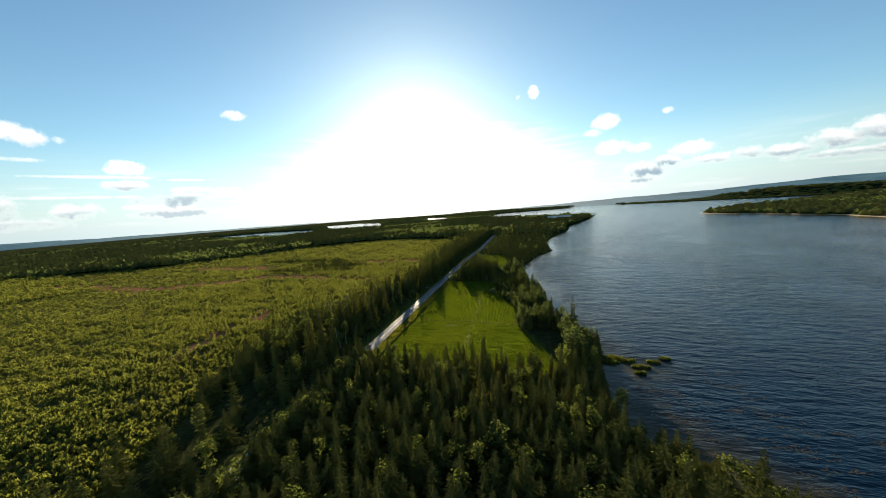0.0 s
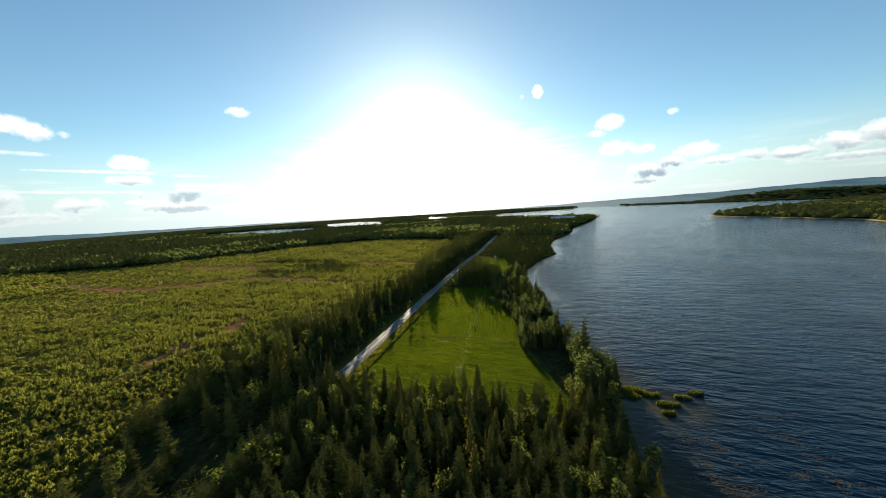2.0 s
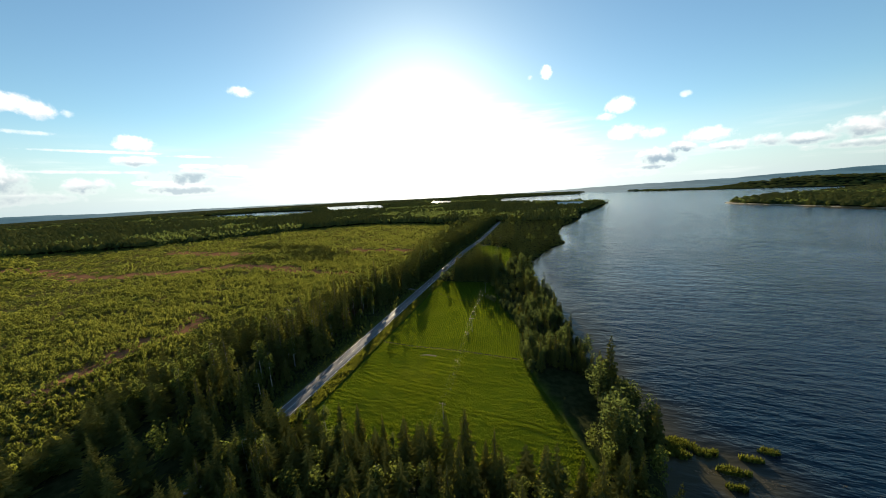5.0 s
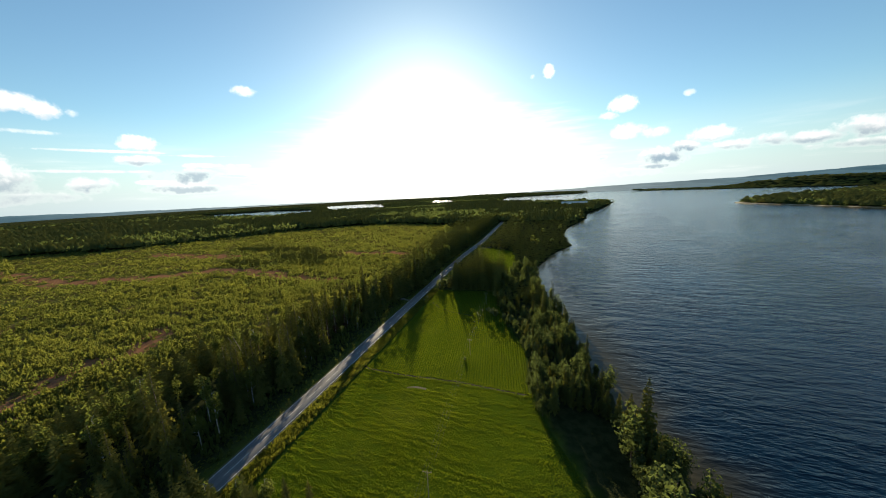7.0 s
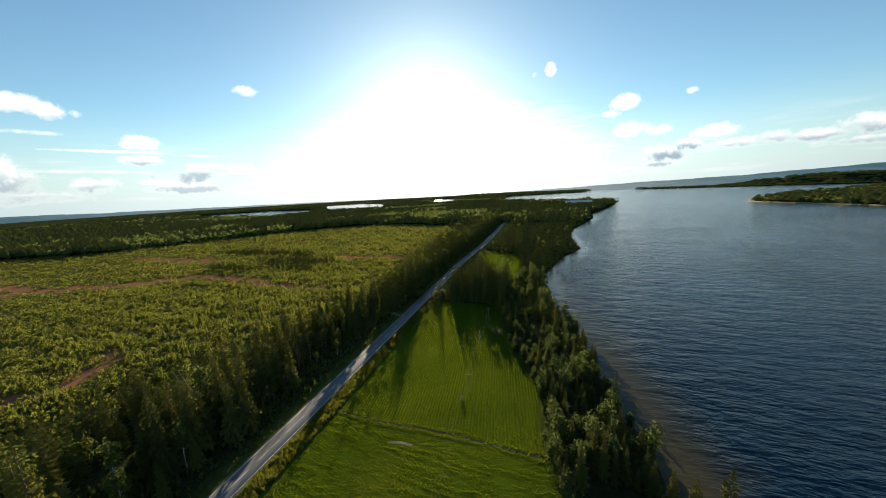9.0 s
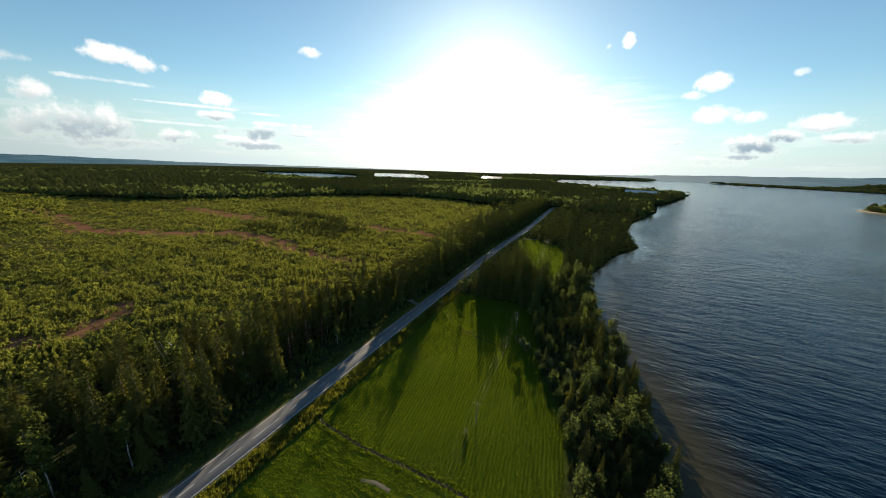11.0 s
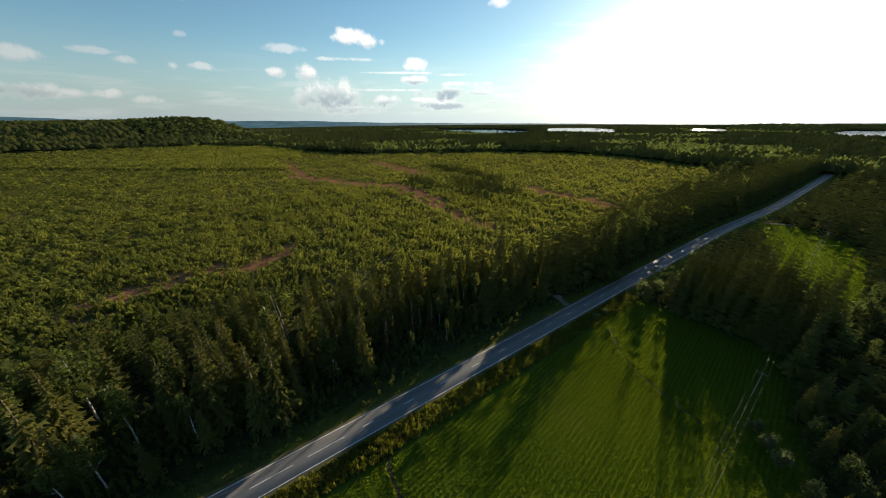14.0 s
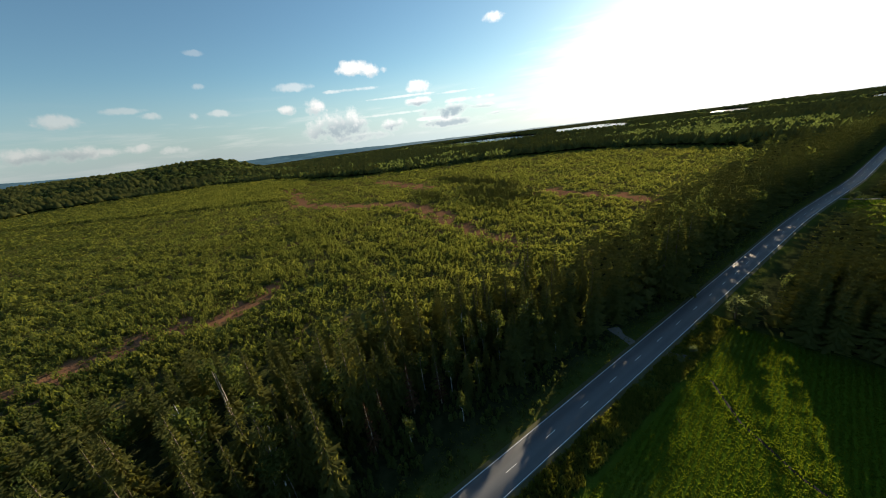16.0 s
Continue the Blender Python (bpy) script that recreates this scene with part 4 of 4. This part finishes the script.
DITCHES = [[(11.0, 48), (11.0, 112), (11.2, 160), (11.0, 200)], [(9, 117), (13, 114.5), (30, 113), (58, 114), (87, 111)], [(15, 205), (23, 196), (33, 190), (50, 186)]]
HERBS = [tuft(np.random.default_rng(720 + k), 10, 1.0, 0.7) for k in range(5)]
TUFTS = [tuft(np.random.default_rng(700 + k), 3, 0.24, 0.42) for k in range(6)]
x, y = scatter(10, 116, 44, 240, 0.43, 31)
ditch_far = np.min([edge_far(line, x, y, False) for line in DITCHES], axis=0)
x, y = take(x, y, inside(FIELD, x, y) & (ditch_far > 0.9 + 0.3 * wobble(x, y, 2.0)))
lean_y = y + 0.13 * x
crest = 0.5 + 0.5 * np.cos(6.283 * (lean_y / 2.7 + 0.55 * wobble(x, y, 19.0) + 0.30 * wobble(x, y * 1.7, 5.0, 5)))
crest = np.where(y < 113, 0.2 + crest * (0.35 + 0.40 * wobble(x * 0.30, y, 4.0, 7)) + 0.25 * wobble(x * 0.5, y, 1.6, 2), 0.45)
lean_x = x + 0.13 * y + 0.12 * wobble(x, y, 6.0)
drill = np.round(lean_x / 1.15) * 1.15 - lean_x
x = np.where(y >= 113, x + drill * 0.5 * (rng.random(len(y)) < 0.85), x)
tall = 0.30 + 1.75 * crest + 0.3 * rng.random(len(x)) + 0.2 * wobble(x, y, 17.0, 3)
x2, y2 = scatter(8, 68, 280, 426, 1.0, 32)
x2, y2 = take(x2, y2, inside(FIELD_NORTH, x2, y2))
stand("meadow_grass", [(TUFTS, x, y, np.clip(tall, 0.3, 2), np.full(len(x), 1.0)), (TUFTS, x2, y2, np.full(len(x2), 1.1), np.full(len(x2), 1.6))], MAT["grass"], "bright green mown meadow grass in swaths", "grass", 0.09)
# tall weeds along the ditches and the field's edge
xs, ys = [], []
for line in DITCHES[1:]:
    gx2, gy2 = scatter(8, 92, 105, 206, 0.6, 33)
    e = edge_far(line, gx2, gy2, False)
    ok = (e > 0.25) & (e < 1.9) & (rng.random(len(gx2)) < 0.85)
    xs.append(gx2[ok]), ys.append(gy2[ok])
x, y = np.concatenate(xs), np.concatenate(ys)
vx, vy = scatter(4.5, 10.3, -20, 236, 0.52, 34)
keep = rng.random(len(vx)) < 0.72 + 0.3 * wobble(vx, vy, 7.0, 2)
vx, vy = vx[keep], vy[keep]
lx, ly = scatter(-14, -4.9, -20, 420, 1.0, 35)
keep = rng.random(len(lx)) < 0.5
lx, ly = lx[keep], ly[keep]
bumpy = np.clip(0.36 + 0.16 * wobble(vx, vy, 5.0, 3) + 0.24 * rng.random(len(vx)) - 0.14 * (vy > 190) - 0.05 * (6.2 - vx) * (vx < 6.2), 0.12, 0.8)
stand("verge_herbs", [(HERBS, vx, vy, bumpy * 2.3, 0.8 + 0.6 * bumpy), (TUFTS, lx, ly, 1.2 + rng.random(len(lx)), np.full(len(lx), 1.4))],
      MAT["verge"], "tall yellowing herbs and grass along the road verge", "plants")


stand("ditch_grass", [(TUFTS, x, y, 1.3 + 1.1 * rng.random(len(x)), np.full(len(x), 1.4))], MAT["grass"], "longer green grass along the meadow drains", "grass")


def ribbon(name, line, half, mat, lift=0.07):
    """A narrow strip of earth laid on the ground along a line."""
    pts = []
    for (x0, y0), (x1, y1) in zip(line, line[1:]):
        n = max(2, int(math.hypot(x1 - x0, y1 - y0) / 1.5))
        pts += [(x0 + (x1 - x0) * i / n, y0 + (y1 - y0) * i / n) for i in range(n)]
    pts = np.array(pts + [line[-1]], float)
    d = np.gradient(pts, axis=0)
    d /= np.linalg.norm(d, axis=1)[:, None]
    side = np.stack([-d[:, 1], d[:, 0]], 1) * (half * (1 + 0.35 * wobble(pts[:, 0], pts[:, 1], 1.7)))[:, None]
    rows = [pts + side * 1.0, pts + side * 0.35, pts - side * 0.35, pts - side]
    n, i = len(pts), np.arange(len(pts) - 1)
    v = np.concatenate([np.column_stack([q, land(q[:, 0], q[:, 1]) + z]) for q, z in zip(rows, (-0.04, lift, lift, -0.04))])
    return mesh_from(name, v, np.concatenate([np.stack([i + k * n, i + k * n + 1, i + (k + 1) * n + 1, i + (k + 1) * n], 1) for k in range(3)]), mat, True)


MAT["soil"] = plain("wet_soil", (0.030, 0.022, 0.014), 0.9, 0.0, 0.4, 1.5)
for line in DITCHES[1:]:
    tagged(new("ditch", ribbon("ditch", line, 0.45 if line is DITCHES[2] else 0.75, MAT["soil"], 0.03)), "dark muddy drain across the meadow", "ditch", kind="structure")
MAT["sand"] = plain("pale_sand", (0.36, 0.30, 0.20), 0.95, 0.0, 0.3, 0.4)
tagged(new("far_beach", ribbon("far_beach", [(700, 1243), (684, 1225), (697, 1184), (768, 1044), (834, 892), (824, 772), (1010, 506)], 7.0, MAT["sand"], 0.6)), "pale sand and dry reeds along the far shore", "beach", kind="structure")
for line in ([(-4.0, 206), (-8, 207), (-12, 209)], [(4.0, 208), (6.5, 208.5), (8.5, 210)], [(5.5, 414), (14, 416), (26, 424)]):
    tagged(new("track", ribbon("track", line, 1.8, MAT["gravel"], 0.12)), "short gravel track leaving the road", "track", kind="structure")

MAT["dry_earth"] = plain("dry_earth", (0.16, 0.13, 0.09), 0.95, 0.0, 0.4, 1.2)
tagged(new("bare_patch", ribbon("bare_patch", [(37, 105), (41, 106.2), (45.5, 106)], 0.8, MAT["dry_earth"])), "worn pale patch of earth in the meadow", "earth", kind="structure")
bx, by = scatter(-15.5, -5.5, 55, 330, 1.7, 43)
ux, uy = scatter(-40, -15.5, 30, 215, 1.5, 44)
under = rng.random(len(ux)) < 0.75
bx, by = np.concatenate([bx, ux[under]]), np.concatenate([by, uy[under]])
keep = (rng.random(len(bx)) < 0.34 + 0.4 * (bx < -15.5) + 0.3 * wobble(bx, by, 11.0, 5)) & (np.abs(by - 207) > 4)
bx, by = bx[keep], by[keep]
stand("verge_bushes", [(BUSH, bx, by, np.clip(0.3 + 0.25 * rng.random(len(bx)) - 0.03 * (bx + 5.5), 0.2, 0.75), 0.5 + 0.4 * rng.random(len(bx)))], MAT["birch_stand"], "low green bushes under the trees along the road", "bushes")

# willows along the meadow's edge and single bushes
willows = []
for k in range(3):
    r = np.random.default_rng(800 + k)
    c = leaf_crown(r, 4.6 + 0.5 * k, 2.3, 16, 620, 0.26, 0.02)
    willows.append([("trunk", mesh_from("trunk", *birch_trunk(r, 4.0, 1.6, 0.1), MAT["bark"], True)), ("crown", mesh_from("crown", *c, MAT["willow"]))])
LABELS["willow_bush"], GROUPS["willow_bush"] = "pale silvery green willow bush at the meadow edge", "willows by the meadow"
r = np.random.default_rng(41)
row = [(59, 194), (62, 190), (65, 187), (69, 184), (73, 181), (75, 177), (79, 177), (82, 175), (86, 175), (87, 169), (88, 163), (87, 157), (89, 151), (89, 146), (92, 139), (90, 133), (92, 126), (9.5, 239), (12.5, 246), (10, 252), (9, 213), (7.5, 207), (12, 416), (15, 414), (57.6, 130.6)]
for k, (px, py) in enumerate(row):
    plant("willow_bush", willows, k % 3, px + float(r.normal()) * 0.6, py + float(r.normal()) * 0.6, 1.45 if py in (239, 246) else 0.5 if py in (213, 207, 414, 130.6) else 0.8 + 0.35 * float(r.random()), float(r.random()) * 360)
# tall spruces whose shadows reach across the meadow
for px, py, sc in ((-9.6, 242, 1.85), (-11.0, 238, 1.7), (-13, 262, 1.5)):
    plant("spruce_tree", spruces, 1 + 2 * (int(py) % 3), px, py, sc, px * 53.0, 1.0)
# big alders on the point
for k, (px, py) in enumerate(((118, 80), (122, 86), (126, 82), (121, 91), (127, 90), (124, 76), (129, 84), (119, 72))):
    plant("alder_tree", alders, k % 4, px, py, 1.12 + 0.12 * (k % 3), 77.0 * k, 1.15)
# leafy trees among the spruces north of the meadow
for k, (px, py, sc) in enumerate(((36, 262, 1.1), (47, 252, 1.0), (55, 264, 1.2), (29, 246, 0.8), (60, 247, 1.1), (16, 262, 0.9))):
    plant("alder_tree", alders, k % 4, px, py, sc, 61.0 * k, 1.0)
# young birches standing on the open verge
for k, (px, py, sc) in enumerate(((-19.7, 160, 0.85), (-15, 151, 0.7), (-27.7, 99, 0.95), (-17, 138, 0.65), (-14, 171, 0.5), (-22, 112, 0.7), (-30, 80, 0.8), (-16, 186, 0.6))):
    plant("birch_tree", birches, k % 5, px, py, sc, 40.0 * k)

# two bare leaning stems at the edge of the clearing
for k, (px, py, lean) in enumerate(((-50, 105.2, -24), (-51.4, 104.4, -27))):
    stem = new("dead_tree", mesh_from("dead_tree", *tube([(0, 0, -0.5), (0.1, 0, 5), (0, 0.1, 10), (0.1, 0, 16.5)], (0.24, 0.2, 0.16, 0.06), 8), MAT["dead_wood"], True))
    stem.matrix_basis = pose(px, py, float(land(px, py)), 4, lean, 0)
    tagged(stem, "bare pale dead tree leaning over the saplings", "tree", "dead trees by the clearing")

# reeds and floating leaves in the shallows
REED = [tuft(np.random.default_rng(900 + k), 7, 1.5, 0.8) for k in range(4)]
xs, ys = [], []
for cx, cy, a, b in ((139, 72, 5, 2.2), (146, 70, 3.5, 1.4), (150, 64, 4.5, 1.2), (157.5, 70, 3, 1.0), (164, 74.5, 2.8, 1.0), (137, 68, 4, 2.0), (148, 58, 2.2, 0.7)):
    gx2, gy2 = scatter(cx - a - 1, cx + a + 1, cy - b - 1, cy + b + 1, 0.55, int(cx))
    ok = ((gx2 - cx) / a) ** 2 + ((gy2 - cy) / b) ** 2 < 0.9 + 0.6 * wobble(gx2, gy2, 1.6)
    xs.append(gx2[ok]), ys.append(gy2[ok])
x, y = np.concatenate(xs), np.concatenate(ys)
reeds = stand("reeds", [(REED, x, y, np.full(len(x), 1.0), np.full(len(x), 1.0))], MAT["reed"], "yellow green reeds standing in shallow water", "reeds")
co = np.zeros(len(reeds.data.vertices) * 3, np.float32)
reeds.data.vertices.foreach_get("co", co)
co = co.reshape(-1, 3)
co[:, 2] = LAKE_Z - 0.1 + np.maximum(co[:, 2] - land(co[:, 0], co[:, 1]) + 0.1, 0)
reeds.data.vertices.foreach_set("co", co.ravel())
reeds.data.update()

MAT["pads"] = foliage("floating_leaves", (0.090, 0.076, 0.052), (0.165, 0.138, 0.100), (1, 1, 1), 0.1, False)
px, py = scatter(128, 240, -60, 66, 0.62, 36)
patch = wobble(px * 0.6, py * 1.6, 5.0, 2) + 0.7 * wobble(px, py * 1.8, 2.2, 5)
out = water_in(px, py)
keep = (out > 6) & (out < 60) & (patch > 0.42 + 0.004 * out) & (rng.random(len(px)) < 0.75)
px, py = px[keep], py[keep]
n = len(px)
ang = np.arange(6) * np.pi / 3
rad = (0.12 + 0.16 * rng.random(n))[:, None] * (0.8 + 0.4 * rng.random((n, 6)))
v = np.stack([px[:, None] + np.cos(ang) * rad * 1.3, py[:, None] + np.sin(ang) * rad, np.full((n, 6), LAKE_Z + 0.03)], -1).reshape(-1, 3)
f = (np.array([(0, 1, 2), (0, 2, 3), (0, 3, 4), (0, 4, 5)])[None] + (np.arange(n) * 6)[:, None, None]).reshape(-1, 3)
tagged(new("water_plants", mesh_from("water_plants", v, f, MAT["pads"], False, {"tint": np.repeat(rng.random(n), 6)})), "brownish floating water plants in the shallows", "water plants", kind="stuff")


# ---- made things ----
def boulder(seed, size):
    bm = bmesh.new()
    bmesh.ops.create_icosphere(bm, subdivisions=2, radius=size)
    for q in bm.verts:
        q.co *= 0.8 + 0.45 * noise.noise(q.co / size * 1.4 + Vector((seed, 0, 0)))
        q.co.z *= 0.6
    return from_bm("shore_stone", bm, MAT["stone"])


for k, (px, py, size) in enumerate(((88.5, 331, 1.3), (86.5, 305, 1.1), (94, 342, 0.9), (91, 284, 1.0), (139, 460, 1.2), (90.5, 312, 0.8))):
    st = new("shore_stone", boulder(k * 3.1, size))
    st.matrix_basis = pose(px, py, LAKE_Z + 0.1, 0, 0, 50 * k)
    tagged(st, "dark wet boulder standing in the lake", "stone", "stones by the shore")


def box(x0, x1, y0, y1, z0, z1, bevel=0.0):
    bm = bmesh.new()
    bmesh.ops.create_cube(bm, size=1.0)
    for q in bm.verts:
        q.co = Vector(((x0 + x1) / 2 + q.co.x * (x1 - x0), (y0 + y1) / 2 + q.co.y * (y1 - y0), (z0 + z1) / 2 + q.co.z * (z1 - z0)))
    if bevel:
        bmesh.ops.bevel(bm, geom=bm.edges[:], offset=bevel, segments=1, affect="EDGES")
    return bm


POLE_H = 9.0
POLES = [(67.2, -15), (62.6, 60.5), (57.9, 136.6), (54.6, 207), (50.0, 284), (45.3, 361), (41, 436)]
post = mesh_from("post", *tube([(0, 0, -1), (0, 0, 4), (0, 0, POLE_H)], (0.15, 0.13, 0.10), 10), MAT["pole"], True)
arm = from_bm("crossarm", box(-1.25, 1.25, -0.20, -0.10, POLE_H - 0.55, POLE_H - 0.43, 0.012), MAT["dead_wood"])
pot = mesh_from("insulator", *tube([(0, 0, 0), (0, 0, 0.06), (0, 0, 0.12), (0, 0, 0.2), (0, 0, 0.24)], (0.03, 0.07, 0.05, 0.07, 0.03), 8), MAT["porcelain"], True)
brace = mesh_from("brace", *tube([(-0.75, -0.15, POLE_H - 0.5), (0, -0.12, POLE_H - 1.3), (0.75, -0.15, POLE_H - 0.5)], (0.025, 0.025, 0.025), 5), MAT["wire"], True)
first = None
for px, py in POLES:
    m = pose(px, py, float(land(px, py)), 0, 0, 3.7)
    if first is None:
        first = new("power_pole")
        part("post", post, first)
        part("crossarm", arm, first, "weathered wooden crossarm")
        part("brace", brace, first, "thin steel brace")
        for q in (-1.1, 0, 1.1):
            part("insulator", pot, first, "", Matrix.Translation((q, -0.15, POLE_H - 0.43)))
        tagged(first, "grey wooden power pole with crossarm in the meadow", "power pole", "poles of the power line")
        first.matrix_basis = m
    else:
        copy_thing(first, m)
for q in (-1.1, 0, 1.1):
    pts = []
    for (x0, y0), (x1, y1) in zip(POLES, POLES[1:]):
        for i in range(10):
            t = i / 10
            z0, z1 = float(land(x0, y0)), float(land(x1, y1))
            pts.append((x0 + (x1 - x0) * t + q, y0 + (y1 - y0) * t - 0.15 + q * 0.06, z0 + (z1 - z0) * t + POLE_H - 0.2 - 4.4 * t * (1 - t) * 1.0))
    tagged(new("power_cable", mesh_from("power_cable", *tube(pts, [0.011] * len(pts), 5), MAT["wire"], True)), "thin bare metal cable slung between the poles", "cable", "cables of the power line")

# long white hall on the headland
hall = tagged(new("farm_hall"), "long white farm hall with pale roof by the lake", "building")
L, B, H = 48.0, 9.0, 6.0
bm = box(-L, L, -B, B, -1, H, 0.05)
part("wall", from_bm("wall", bm, MAT["white_wall"]), hall)
bm = bmesh.new()
prof = [(-B - 0.6, H - 0.1), (0, H + 3.4), (B + 0.6, H - 0.1), (B + 0.6, H + 0.15), (0, H + 3.7), (-B - 0.6, H + 0.15)]
ends = [[bm.verts.new((sx * (L + 0.5), yy, zz)) for yy, zz in prof] for sx in (-1, 1)]
for i in range(6):
    j = (i + 1) % 6
    bm.faces.new((ends[0][i], ends[0][j], ends[1][j], ends[1][i]))
bm.faces.new(ends[0][:3] + ends[0][3:])
bm.faces.new(ends[1][::-1])
part("roof", from_bm("roof", bm, MAT["roof_metal"]), hall, "pale sheet metal roof")
pane = from_bm("window", box(-1.6, 1.6, -B - 0.06, -B + 0.1, 2.6, 4.0, 0.02), MAT["dark_opening"])
for k in range(9):
    part("window", pane, hall, "", Matrix.Translation((-40 + 10 * k, 0, 0)))
part("door", from_bm("door", box(-2.2, 2.2, -B - 0.08, -B + 0.1, -0.5, 4.4, 0.03), MAT["roof_metal"]), hall, "wide sliding door", Matrix.Translation((-45 + 10, 0, 0)))
hall.matrix_basis = pose(220, 1372, float(land(220, 1372)) + 0.3, 0, 0, -4)

# motor boat far out
boat = tagged(new("motor_boat"), "small white motor boat far out on the lake", "boat")
bm = bmesh.new()
st = [(-6, 1.7), (-2, 2.0), (3, 1.6), (6, 0.9), (8, 0.05)]
rows = [[bm.verts.new((xx, q * hw, zz)) for q, zz in ((-1, 1.3), (-0.75, -0.3), (0.75, -0.3), (1, 1.3))] for xx, hw in st]
for a, b in zip(rows, rows[1:]):
    for i in range(4):
        bm.faces.new((a[i], b[i], b[(i + 1) % 4], a[(i + 1) % 4]))
bm.faces.new(rows[0][::-1])
part("hull", from_bm("hull", bm, MAT["hull"]), boat)
part("cabin", from_bm("cabin", box(-3, 2.4, -1.2, 1.2, 1.3, 3.0, 0.25), MAT["hull"]), boat)
part("windscreen", from_bm("windscreen", box(1.9, 2.45, -1.1, 1.1, 2.0, 2.8, 0.1), MAT["dark_opening"]), boat, "dark windscreen")
boat.matrix_basis = pose(1180, 3220, LAKE_Z + float(sag(1180, 3220)), 0, 0, 200)
